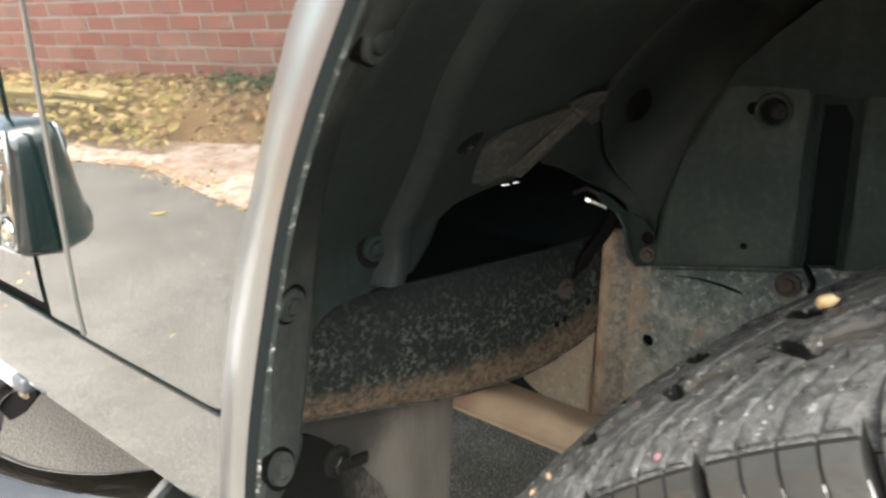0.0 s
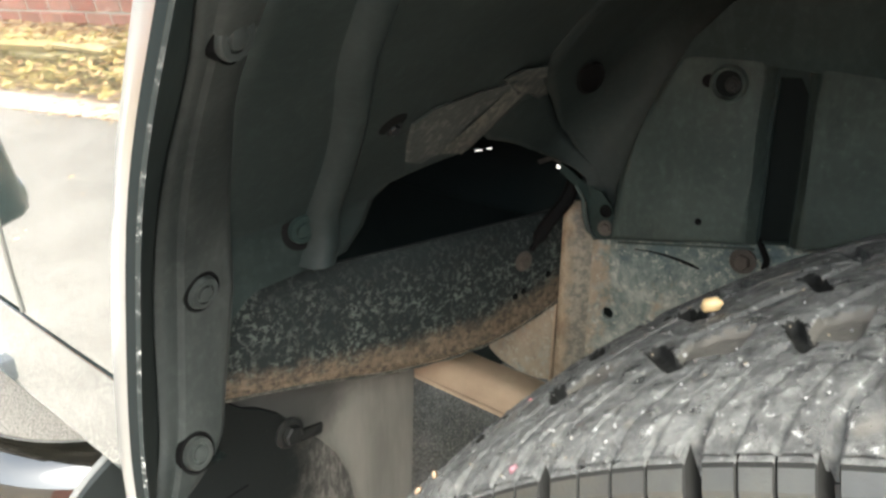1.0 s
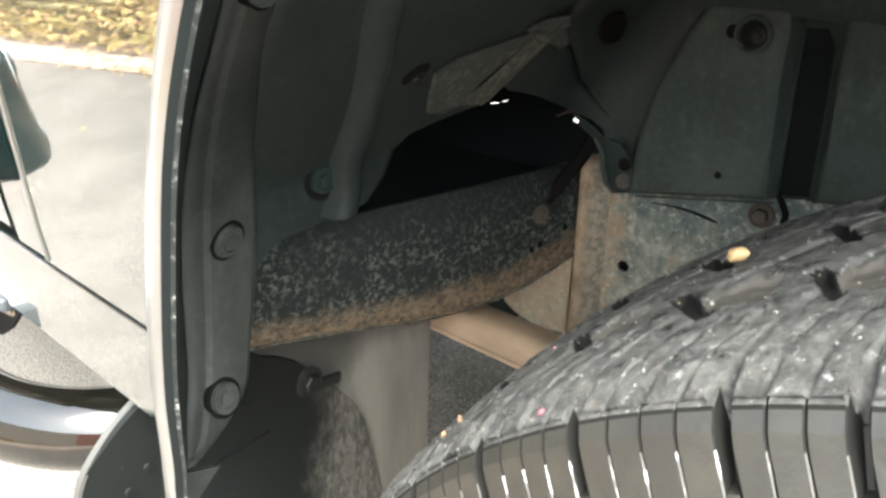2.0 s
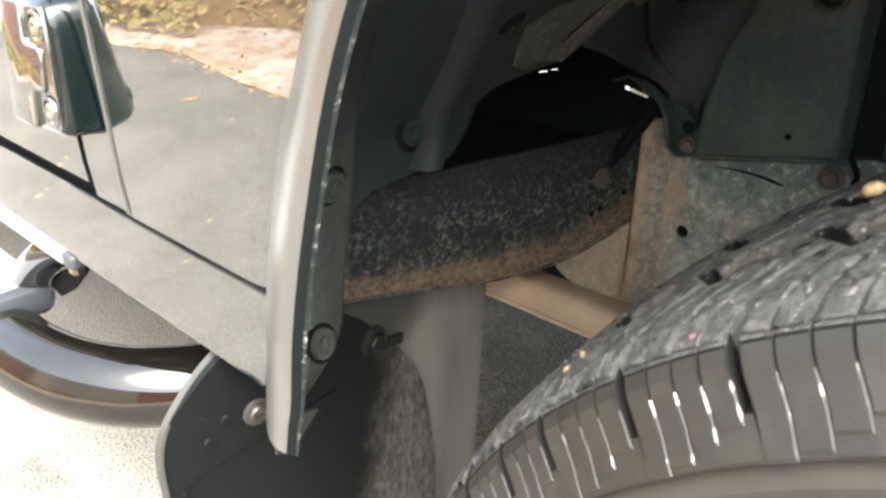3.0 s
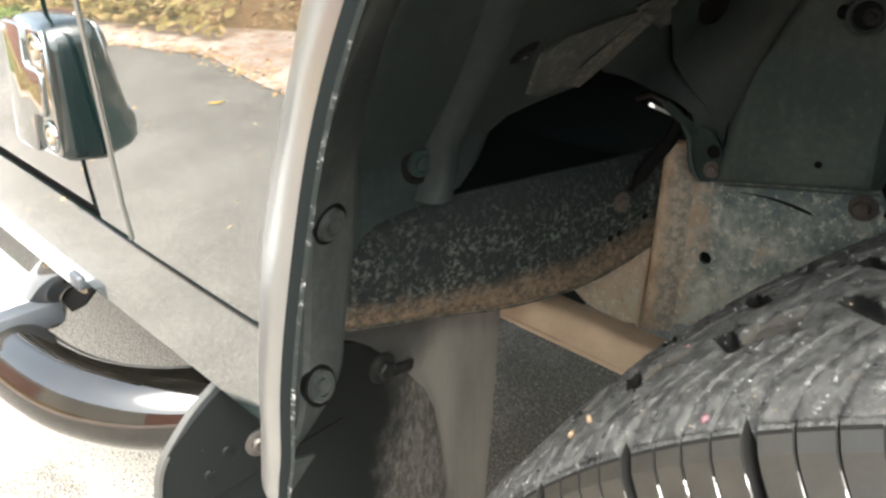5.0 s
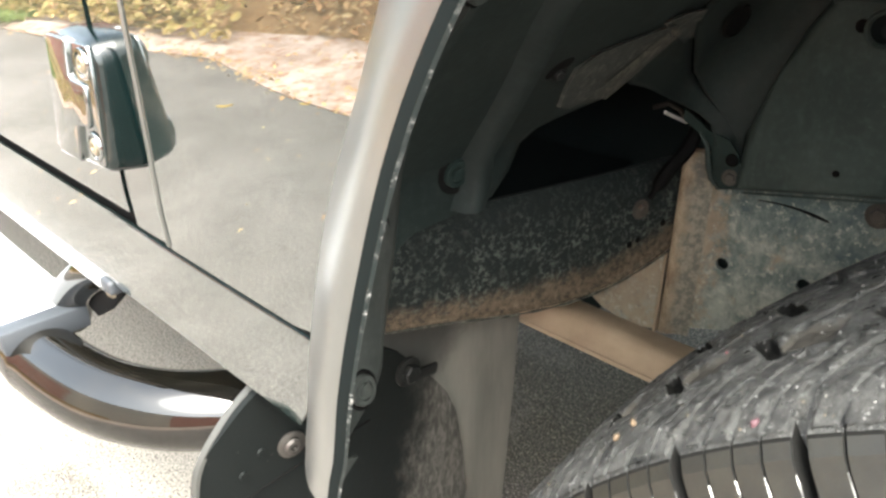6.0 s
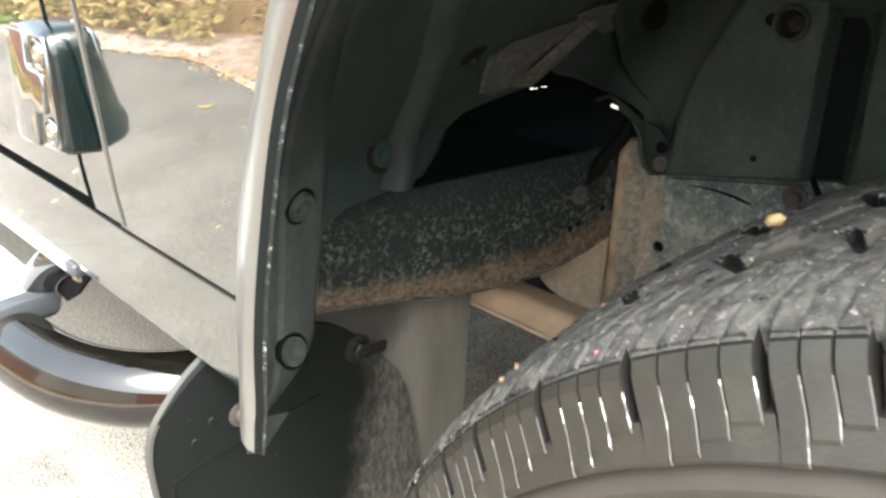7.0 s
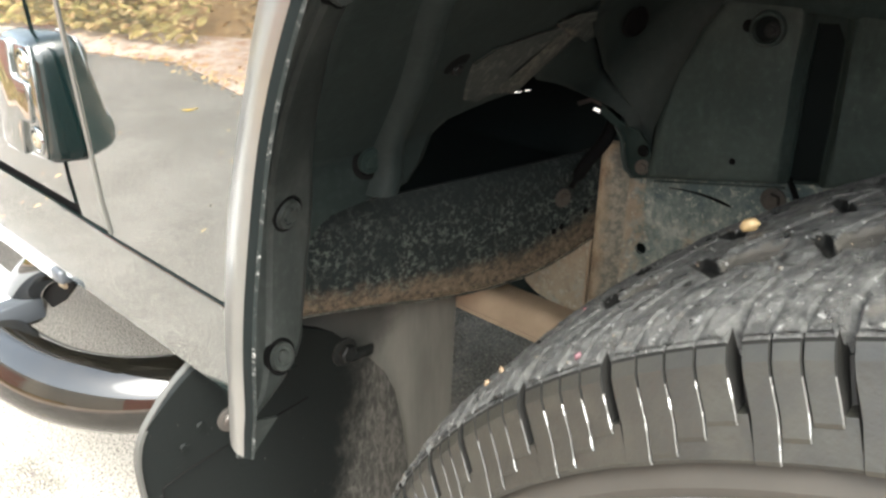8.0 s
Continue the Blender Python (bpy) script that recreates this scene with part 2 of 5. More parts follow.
# Black rubber; also laid into recesses and holes as their painted shade.
SEAL_AND_SHADE = Mat("black rubber and recess shade", Base_Color=(0.004, 0.004, 0.004), Roughness=0.8, Specular_IOR_Level=0.1).m


# ---- building ----
def finish(bm, smooth=35):
    bmesh.ops.recalc_face_normals(bm, faces=bm.faces)
    if smooth:
        for f in bm.faces:
            f.smooth = True
        for e in bm.edges:
            if len(e.link_faces) == 2 and e.calc_face_angle(0) > radians(smooth):
                e.smooth = False


def part(name, bm, material, parent=None, label="", smooth=35, kind=""):
    """Links a bmesh as one mesh object, under a thing or a part if one is given."""
    finish(bm, smooth)
    data = bpy.data.meshes.new(name)
    bm.to_mesh(data)
    bm.free()
    data.materials.append(material)
    ob = new(name, data)
    if parent:
        attach(ob, parent)
    return tagged(ob, label=label, kind=kind)


def attach(ob, parent):
    ob.parent = parent
    if parent.parent is None:
        ob.matrix_parent_inverse = Matrix.Translation(-parent.location)


def thing(name, at, label, category, group="", kind=""):
    ob = new(name)
    ob.empty_display_size = 0.1
    ob.location = at
    return tagged(ob, label, category, group, kind)


def box(x0, x1, y0, y1, z0, z1, bevel=0.0, segments=2, bm=None, turn=None):
    bm = bm or bmesh.new()
    m = Matrix.LocRotScale(((x0 + x1) / 2, (y0 + y1) / 2, (z0 + z1) / 2), None, (x1 - x0, y1 - y0, z1 - z0))
    got = bmesh.ops.create_cube(bm, size=1, matrix=(turn or Matrix()) @ m)
    if bevel:
        edges = list({e for v in got["verts"] for e in v.link_edges})
        bmesh.ops.bevel(bm, geom=edges, offset=bevel, segments=segments, affect="EDGES", profile=0.5)
    return bm


def spline(points, count):
    """count points along a Catmull-Rom curve through the given ones."""
    pts = [np.array(p, float) for p in points]
    pts = [2 * pts[0] - pts[1], *pts, 2 * pts[-1] - pts[-2]]
    out = []
    for s in np.linspace(0, len(pts) - 3 - 1e-6, count):
        n, u = int(s), s - int(s)
        a, b, c, d = pts[n : n + 4]
        out.append(0.5 * (2 * b + (c - a) * u + (2 * a - 5 * b + 4 * c - d) * u * u + (3 * b - a - 3 * c + d) * u**3))
    return out


def sheet(rows, bm=None, closed=False, caps=False):
    """A skin over rows of points, each row as long as the others."""
    bm = bm or bmesh.new()
    grid = [[bm.verts.new(p) for p in row] for row in rows]
    for a, b in zip(grid, grid[1:]):
        for n in range(len(a) if closed else len(a) - 1):
            m = (n + 1) % len(a)
            bm.faces.new((a[n], a[m], b[m], b[n]))
    if caps and closed:
        bm.faces.new(grid[0])
        bm.faces.new(grid[-1])
    return bm


def thicken(bm, depth):
    """Gives a skin a thickness, to the side away from its normals."""
    bmesh.ops.recalc_face_normals(bm, faces=bm.faces)
    bmesh.ops.solidify(bm, geom=bm.faces[:], thickness=depth)
    return bm


def tube(points, radius, sides=16, bm=None, caps=True):
    pts = [Vector(p) for p in points]
    radii = radius if isinstance(radius, (list, tuple)) else [radius] * len(pts)
    side = None
    rows = []
    for n, p in enumerate(pts):
        way = (pts[min(n + 1, len(pts) - 1)] - pts[max(n - 1, 0)]).normalized()
        if side is None:
            side = way.orthogonal().normalized()
        side = (side - way * side.dot(way)).normalized()
        up = way.cross(side)
        rows.append([p + radii[n] * (math.cos(a) * side + math.sin(a) * up) for a in np.linspace(0, 2 * math.pi, sides, endpoint=False)])
    return sheet(rows, bm, closed=True, caps=caps)


def outline(points, holes=(), to=lambda u, v: (u, v, 0), depth=0.0, way=(0, 0, 1)):
    """A flat plate inside an outline, with holes through it, laid into the world by to(u, v), and given a depth along way."""
    from mathutils.geometry import delaunay_2d_cdt

    verts, faces = [], []
    for loop in (points, *holes):
        faces.append(list(range(len(verts), len(verts) + len(loop))))
        verts += [Vector(p[:2]) for p in loop]
    got, _, tris, *_ = delaunay_2d_cdt(verts, [], faces, 5, 1e-6)
    bm = bmesh.new()
    made = [bm.verts.new(to(*v)) for v in got]
    for tri in tris:
        bm.faces.new([made[n] for n in tri])
    if depth:
        bmesh.ops.recalc_face_normals(bm, faces=bm.faces)
        back = bmesh.ops.extrude_face_region(bm, geom=bm.faces[:])
        bmesh.ops.translate(bm, vec=Vector(way) * depth, verts=[v for v in back["geom"] if isinstance(v, bmesh.types.BMVert)])
    return bm


def ring(cx, cy, r, sides=14, start=0.0):
    return [(cx + r * math.cos(start + a), cy + r * math.sin(start + a)) for a in np.linspace(0, 2 * math.pi, sides, endpoint=False)]


def turned(profile, at, axis, sides=20, bm=None):
    """A body of revolution: profile of (distance along the axis, radius)."""
    axis = Vector(axis).normalized()
    side = axis.orthogonal().normalized()
    up = axis.cross(side)
    rows = [[Vector(at) + axis * d + r * (math.cos(a) * side + math.sin(a) * up) for a in np.linspace(0, 2 * math.pi, sides, endpoint=False)] for d, r in profile]
    return sheet(rows, bm, closed=True, caps=True)


def bolt(at, axis, r, parent, name, material, label="", hexed=True, washer=True):
    bm = bmesh.new()
    if washer:
        turned([(0, r * 1.55), (r * 0.25, r * 1.55), (r * 0.32, r * 1.4), (r * 0.32, r * 0.5)], at, axis, 20, bm)
    if hexed:
        turned([(0, r), (r * 0.9, r), (r * 1.05, r * 0.85)], at, axis, 6, bm)
    else:
        turned([(0, r), (r * 0.6, r * 0.95), (r * 0.8, r * 0.7), (r * 0.8, r * 0.4), (r * 0.35, r * 0.36)], at, axis, 18, bm)
    return part(name, bm, material, parent, label)


# ---- the car ----
PANEL_Y, PANEL_Z, TUCK = 0.215, 0.64, math.tan(radians(4.0))


def side_y(z):
    """The body side leans out a little towards the top, set to fit its reflections."""
    return PANEL_Y - TUCK * (z - PANEL_Z)


def seam_x(x, z):
    """The seams beside the hinge run up the body, skewed forward to fit the camera's view."""
    return x + 0.13 * max(0.0, z - 0.632)


car = thing("off_road_car", (0.163, 0.6, 0.0), "dark green off-road car parked on an asphalt drive", "car")

AXLE = Vector((0.163, 0.0, 0.378))
half = lambda pts: [*pts, *[(2 * AXLE.x - x, *rest) for x, *rest in pts[-2::-1]]]
LIP = half([(-0.2560, 0.165, 0.5615), (-0.2530, 0.1645, 0.5715), (-0.2490, 0.1635, 0.584), (-0.2415, 0.1617, 0.604), (-0.229, 0.158, 0.650), (-0.213, 0.156, 0.703), (-0.188, 0.154, 0.772), (-0.155, 0.154, 0.832), (-0.098, 0.150, 0.905), (0.025, 0.150, 0.965), (0.163, 0.150, 0.980)])
ROOT = half([(-0.355, 0.0, 0.5285), (-0.352, 0.0, 0.5415), (-0.3485, 0.0, 0.558), (-0.343, 0.0, 0.579), (-0.328, 0.0, 0.635), (-0.302, 0.0, 0.710), (-0.267, 0.0, 0.775), (-0.240, 0.0, 0.830), (-0.170, 0.0, 0.925), (-0.010, 0.0, 1.010), (0.163, 0.0, 1.030)])
STRIP = half([(-0.298, 0.192, 0.5600), (-0.303, 0.219, 0.5645), (-0.305, 0.237, 0.582), (-0.311, 0.247, 0.605), (-0.314, 0.262, 0.667), (-0.300, 0.256, 0.712), (-0.270, 0.242, 0.757), (-0.221, 0.220, 0.806), (-0.122, 0.196, 0.880), (0.016, 0.188, 0.936), (0.163, 0.188, 0.954)])
N = 97
lip, root, strip = spline(LIP, N), spline(ROOT, N), spline(STRIP, N)
for p in root:
    p[1] = side_y(p[2])

# front wing, with the wheel opening cut out of it
edge_root = [(p[0], p[2]) for p in root]
wing = [(-0.514, 0.6024), (-0.36, 0.6024), *[q for q in edge_root if q[1] > 0.606], (0.69, 0.6035), (0.80, 0.6035), (0.80, 1.10), (seam_x(-0.514, 1.10), 1.10), (-0.514, 0.632)]
bm = outline(wing, to=lambda u, v: (u, side_y(v), v), depth=0.003, way=(0, 1, 0))
part("front_wing", bm, PAINT, car, "dusty glossy dark green front wing")

def flange_start(a, b):
    """Where the liner flange disappears behind the rolled lip, as the camera sees it."""
    x = b.x + 0.008
    return Vector((x, a.y + max(0.012, (a.x - x) * 0.77 - 0.008), b.z))


# rolled lip of the wheel opening
SHAPE = ((0.0, 0.0), (0.08, 0.10), (0.18, 0.27), (0.30, 0.47), (0.43, 0.655), (0.57, 0.81), (0.69, 0.92), (0.79, 0.985), (0.86, 1.012), (0.925, 1.02), (0.97, 1.012), (1.0, 1.0))
rows = []
for a, b in zip(root, lip):
    a, b = Vector(a), Vector(b)
    peak = b.y
    row = []
    for u, out in SHAPE:
        p = a.lerp(b, u)
        p.y = a.y + (peak - a.y) * out
        row.append(p)
    rows.append(row)
flare = part("wheel_arch_lip", sheet([r[:10] for r in rows]), LIP_PAINT, car, "smooth rounded dull green arch lip with chipped edge")
part("rolled_edge", sheet([r[9:] for r in rows]), SHADE_DARK, flare, "rolled edge of the arch lip, its shade in the colour")
edge_rows, back_rows = [], []
for n, (a, b) in enumerate(zip(lip, strip)):
    a, b = Vector(a), Vector(b)
    before = rows[n][-2]
    way = (a - before).normalized()
    end = rows[n][-1]
    edge_rows.append([end - way * 0.0008 + Vector((0.0004, -0.0003, 0)), end + way * 0.0006 + Vector((0.0004, 0.0004, 0)), end + Vector((-0.001, 0.002, 0))])
    back_rows.append([end + Vector((-0.001, 0.002, 0)), flange_start(a, b)])
part("folded_edge", sheet(edge_rows), EDGE, flare, "scuffed edge with bare chips")
part("inner_return", sheet(back_rows), LINER_SHADE, flare)
part("lip_end", outline([(p.x, p.y) for p in rows[0]], to=lambda u, v: (u, v, float(np.interp(u, [rows[0][0].x, rows[0][-1].x], [rows[0][0].z, rows[0][-1].z])))), LIP_PAINT, flare)
part("lip_tab", outline([(0.176, 0.566), (0.186, 0.560), (0.203, 0.5535), (0.181, 0.535), (0.172, 0.54)], to=lambda u, v: (-0.285, u, v), depth=0.002, way=(-1, 0, 0)), FLANGE, car)

# sill below the door, and the seams round it
bm = outline([(-3.30, 0.523), (-0.366, 0.521), (-0.352, 0.545), (-0.342, 0.6004), (-3.30, 0.6004)], to=lambda u, v: (u, side_y(0.5985) + 0.0006, v), depth=0.003, way=(0, 1, 0))
sheet([[(x, side_y(0.5985) + 0.0008, 0.5225), (x, side_y(0.5985) + 0.003, 0.5195), (x, side_y(0.5985) + 0.06, 0.516)] for x in (-3.30, -1.0, -0.366)], bm)
part("sill", bm, PAINT, car, "dusty dark green sill panel")
part("seam_backing", box(-3.30, -0.345, 0.226, 0.232, 0.585, 0.625), SEAL_AND_SHADE, car)
part("wing_seam", tube([(x, side_y(0.6) + 0.0008, 0.6015) for x in (-0.513, -0.43, -0.345)], 0.0006, 6), SEAL_AND_SHADE, car)
# added bead that draws the highlight line along the crease
part("crease_bead", tube([(x, side_y(0.5985) - 0.0004, 0.5990) for x in (-0.62, -0.55, -0.48, -0.41, -0.345)], [0.0003, 0.0008, 0.0010, 0.0010, 0.0009], 8), DARKER_GREEN, car, "glossy green bead added for the highlight below the crease")
part("door_seal", box(-3.30, -0.5735, side_y(0.60) + 0.007, 0.228, 0.597, 0.614, 0.002), SEAL_AND_SHADE, car, "black rubber door seal")

# pillar strip, door, hinge
bm = outline([(-0.567, 0.6045), (-0.5165, 0.6045), (-0.5165, 0.632), (seam_x(-0.5165, 1.10), 1.10), (seam_x(-0.567, 1.10), 1.10), (-0.567, 0.632)], to=lambda u, v: (u, side_y(v) + 0.0004, v), depth=0.003, way=(0, 1, 0))
part("pillar_panel", bm, PAINT, car)
# paler lip paint stands in for the sky's highlight along this bead
rows = [[(seam_x(x, z), side_y(z) + dy, z) for x, dy in ((-0.5165, 0.004), (-0.5168, -0.0006), (-0.5158, -0.0018), (-0.5146, -0.0018), (-0.5135, -0.0006), (-0.514, 0.004))] for z in (0.604, 0.632, 0.75, 0.90, 1.10)]
part("wing_edge_bead", sheet(rows), LIP_PAINT, car)
part("door_gap_backing", outline([(-0.580, 0.60), (-0.560, 0.60), (-0.560, 0.632), (seam_x(-0.560, 1.10), 1.10), (seam_x(-0.580, 1.10), 1.10), (-0.580, 0.632)], to=lambda u, v: (u, side_y(v) + 0.010, v), depth=0.003, way=(0, 1, 0)), SEAL_AND_SHADE, car)
door_pts = [(-3.30, 0.6145), (-0.5735, 0.6145), (-0.5735, 0.632), (seam_x(-0.5735, 1.10), 1.10), (-3.30, 1.10)]
part("door", outline(door_pts, to=lambda u, v: (u, side_y(v) - 0.0006, v), depth=0.004, way=(0, 1, 0)), PAINT, car, "dusty glossy dark green door")


# outline of the hinge block in x and z; it widens downwards
HINGE = [(-0.583, 0.759), (-0.5175, 0.757), (-0.5170, 0.667), (-0.597, 0.664)]


def hinge_y(y, z):
    """Leans the outer face of the hinge in towards the top, to fit the camera's view."""
    return y + 0.045 * (z - 0.70)


loops = []
for y, shrink in ((0.216, -0.002), (0.205, -0.0008), (0.1955, 0.0002), (0.1915, 0.0012), (0.1893, 0.003), (0.1885, 0.0055)):
    cx, cz = sum(p[0] for p in HINGE) / 4, sum(p[1] for p in HINGE) / 4
    loop = []
    for n in range(4):
        a, b, c = Vector(HINGE[n - 1]), Vector(HINGE[n]), Vector(HINGE[(n + 1) % 4])
        r = 0.016 if n == 1 else 0.011
        p0, p1 = b + (a - b).normalized() * r, b + (c - b).normalized() * r
        for u in (0.0, 0.25, 0.5, 0.75, 1.0):
            q = p0.lerp(b, u).lerp(b.lerp(p1, u), u)
            k2 = 1 - shrink / 0.042
            loop.append((cx + (q.x - cx) * k2, hinge_y(y, q.y), cz + (q.y - cz) * k2))
    loops.append(loop)
bm = sheet(loops, closed=True, caps=True)
hinge = part("door_hinge", bm, DARKER_GREEN, car, "dark green cast door hinge with two screws", 50)


def hinge_plate(name, points, y, depth, soft, label):
    """A plate lying on the hinge block, with softened edges."""
    bm = outline(points, to=lambda u, v: (u, hinge_y(y, v), v), depth=depth, way=(0, -1, 0))
    bmesh.ops.recalc_face_normals(bm, faces=bm.faces)
    bmesh.ops.dissolve_limit(bm, angle_limit=radians(2), verts=bm.verts, edges=bm.edges)
    rim = [e for e in bm.edges if len(e.link_faces) == 2 and e.calc_face_angle(0) > radians(60) and all(v.co.y < hinge_y(y, v.co.z) - depth * 0.5 for v in e.verts)]
    bmesh.ops.bevel(bm, geom=rim, offset=soft, segments=3, affect="EDGES", profile=0.5)
    return part(name, bm, PAINT_CLEAN, hinge, label, 50)


for z in (0.741, 0.685):
    y = hinge_y(0.1862, z)
    bm = turned([(0.0, 0.0110), (-0.0012, 0.0104), (-0.0012, 0.0086), (0.0012, 0.0080), (0.0012, 0.001)], (-0.5315, y, z), (0, 1, 0), 22)
    part("screw_recess", bm, PAINT_CLEAN, hinge)
    bm = turned([(0.001, 0.0062), (-0.0010, 0.0060), (-0.0020, 0.0048), (-0.0020, 0.0030), (0.0004, 0.0026)], (-0.5315, y, z), (0, 1, 0), 18)
    part("hinge_screw", bm, GOLD, hinge, "passivated brass-coloured socket screw")
# the door's leaf reaches with a tongue between the two screw bosses
leaf = [(-0.5845, 0.7535), (-0.580, 0.7555), (-0.553, 0.7555), (-0.5515, 0.753), (-0.5545, 0.731), (-0.551, 0.7285), (-0.532, 0.7280), (-0.5295, 0.7255), (-0.5325, 0.700), (-0.535, 0.6975), (-0.5505, 0.6965), (-0.5535, 0.693), (-0.557, 0.671), (-0.560, 0.6685), (-0.592, 0.6685), (-0.5965, 0.673)]
hinge_plate("hinge_leaf", leaf, 0.1890, 0.0050, 0.0018, "glossy door leaf of the hinge")
face = [(-0.5535, 0.7535), (-0.524, 0.7535), (-0.5212, 0.750), (-0.5212, 0.675), (-0.524, 0.6715), (-0.5585, 0.6715)]
hinge_plate("hinge_face", face, 0.1890, 0.0022, 0.0009, "glossy outer face of the hinge")

# liner of the wheel arch
LINER_R = 0.575


def liner_x(z):
    if z <= 0.69:
        return -0.32
    return max(-0.32, AXLE.x - math.sqrt(max(0.0, LINER_R**2 - (z - AXLE.z) ** 2)))


rows = []
for a, b in zip(lip, strip):
    a, b = Vector(a), Vector(b)
    c = flange_start(a, b)
    row = [c]
    face = Vector(((b - c).y, -(b - c).x, 0)).normalized()
    for u, o in ((0.16, 0.0006), (0.27, 0.0006), (0.32, 0.0034), (0.38, 0.0036), (0.6, 0.0030), (0.8, 0.0016), (0.92, 0.0006)):
        row.append(c.lerp(b, u) + face * o)
    rows.append(row + [b + Vector((-0.0008, 0, 0)), b + Vector((-0.004, 0.002, 0)), b + Vector((-0.016, 0.003, 0))])
flange = part("liner_flange", sheet(rows), FLANGE, car, "dusty dark grey plastic liner flange")
mod = flange.modifiers.new("thick", "SOLIDIFY")
mod.thickness = 0.002

def corner(y):
    """How far the liner comes forward where it rounds into the inner wall."""
    u = max(0.0, y - 0.600)
    return 0.052 - math.sqrt(max(0.0, 0.052**2 - u * u))


LEFT_Z = [0.545, 0.60, 0.667, 0.712, 0.757, 0.806, 0.843, 0.88, 0.95]
LEFT_Y = [0.212, 0.247, 0.262, 0.256, 0.242, 0.220, 0.207, 0.196, 0.188]
# the liner ends at a curved cut below, and at the opening to the engine bay
EDGE_Z = [0.545, 0.595, 0.609, 0.624, 0.639, 0.648, 0.6525, 0.6540, 0.6555, 0.6570, 0.672, 0.690, 0.7010, 0.7045, 0.7075, 0.7100, 0.735, 0.7450, 0.7460, 0.86, 0.96]
EDGE_Y = [0.214, 0.246, 0.251, 0.2575, 0.268, 0.278, 0.288, 0.315, 0.350, 0.3600, 0.376, 0.386, 0.394, 0.412, 0.436, 0.4700, 0.490, 0.500, 0.560, 0.520, 0.500]


def liner_patch(name, heights, left, right, out, count, label=""):
    """A stretch of the rear liner between two edges, row by row upwards."""
    rows = []
    for z in heights:
        a, b = left(z), right(z)
        row = []
        for u in np.linspace(0, 1, count):
            y = a + (b - a) * u
            row.append((liner_x(z) - 0.006 + corner(y) + out + 0.003 * math.sin(9 * y + 14 * z), y, z))
        rows.append(row)
    ob = part(name, sheet(rows), LINER_SHADE, car, label)
    ob.modifiers.new("thick", "SOLIDIFY").thickness = 0.003
    return ob


heights = [0.545, 0.57, 0.595, 0.602, 0.609, 0.6165, 0.624, 0.632, 0.639, 0.644, 0.648, 0.651, 0.6525, 0.6540, 0.6555, 0.6570, 0.664, 0.672, 0.681, 0.690, 0.696, 0.7010, 0.7045, 0.7075, 0.7100, 0.722, 0.735, 0.7450, 0.7460, 0.76, 0.775, 0.79, 0.81, 0.83, 0.85, 0.87, 0.89, 0.91, 0.93, 0.943, 0.951]
liner = liner_patch("arch_liner", heights, lambda z: float(np.interp(z, LEFT_Z, LEFT_Y)) - 0.004, lambda z: float(np.interp(z, EDGE_Z, EDGE_Y)), 0.0, 22, "dark plastic inner arch liner")
# the panel beside the opening laps over the liner and hides its end
SEAM_Z, SEAM_Y = [0.600, 0.640, 0.660, 0.692, 0.715, 0.738, 0.768, 0.86, 0.95], [0.6508, 0.6500, 0.645, 0.624, 0.587, 0.549, 0.490, 0.46, 0.45]
rows = []
for z in np.linspace(0.606, 0.945, 40):
    a, out = float(np.interp(z, SEAM_Z, SEAM_Y)), -0.002 - 0.0035 * min(1.0, max(0.0, (z - 0.766) / 0.03))
    swell = lambda y: 0.003 * math.sin(9 * y + 14 * z)
    row = [(liner_x(z) + corner(y) + out + swell(y), y, z) for y in (a + (0.6515 - a) * math.sin(u * math.pi / 2) for u in np.linspace(0, 1, 14))]
    rows.append(row + [(row[-1][0] + d, 0.6517, z) for d in (0.02, 0.05)])
side_panel = part("liner_side_panel", sheet(rows), LINER_SHADE, car, "smooth dark liner panel beside the engine bay opening", 60)
side_panel.modifiers.new("thick", "SOLIDIFY").thickness = 0.003
HANG_Z, HANG_Y = [0.630, 0.650, 0.664, 0.684, 0.700, 0.710, 0.718, 0.729, 0.752], [0.645, 0.642, 0.630, 0.584, 0.545, 0.510, 0.480, 0.468, 0.470]
liner_patch("hanging_panel", np.linspace(0.632, 0.752, 14), lambda z: float(np.interp(z, HANG_Z, HANG_Y)), lambda z: float(np.interp(z, SEAM_Z, SEAM_Y)) + 0.003, -0.001, 8, "dark panel hanging below the bracket")
rows = []
for a in np.linspace(91, -5, 26):
    x, z = AXLE.x + LINER_R * math.cos(radians(a)), AXLE.z + LINER_R * math.sin(radians(a))
    rows.append([(x, y, z) for y in np.linspace(0.23, 0.66, 8)])
part("arch_liner_front", sheet(rows), LINER, car)


def on_liner(y, z, out=0.0):
    return Vector((liner_x(z) + out, y, z))


# smooth ribs pressed into the liner
def rib(points, width, height, name):
    rows = []
    for y, z in spline(points, 22):
        c = on_liner(y, z)
        rows.append([c + Vector((o - 0.008, d, 0)) for d, o in ((-width * 0.75, 0.0), (-width * 0.5, height * 0.7 + 0.006), (-width * 0.25, height + 0.006), (0.2 * width, height + 0.006), (width * 0.45, height * 0.75 + 0.006), (width * 0.8, 0.0))])
    bm = sheet(rows)
    bm.verts.ensure_lookup_table()
    bm.faces.new([bm.verts[n] for n in range(6)])
    part(name, bm, RIB, liner, "", 60)


rib([(0.332, 0.6585), (0.338, 0.679), (0.330, 0.726), (0.313, 0.763), (0.288, 0.797), (0.277, 0.814), (0.255, 0.846), (0.228, 0.885)], 0.0185, 0.013, "liner_rib")


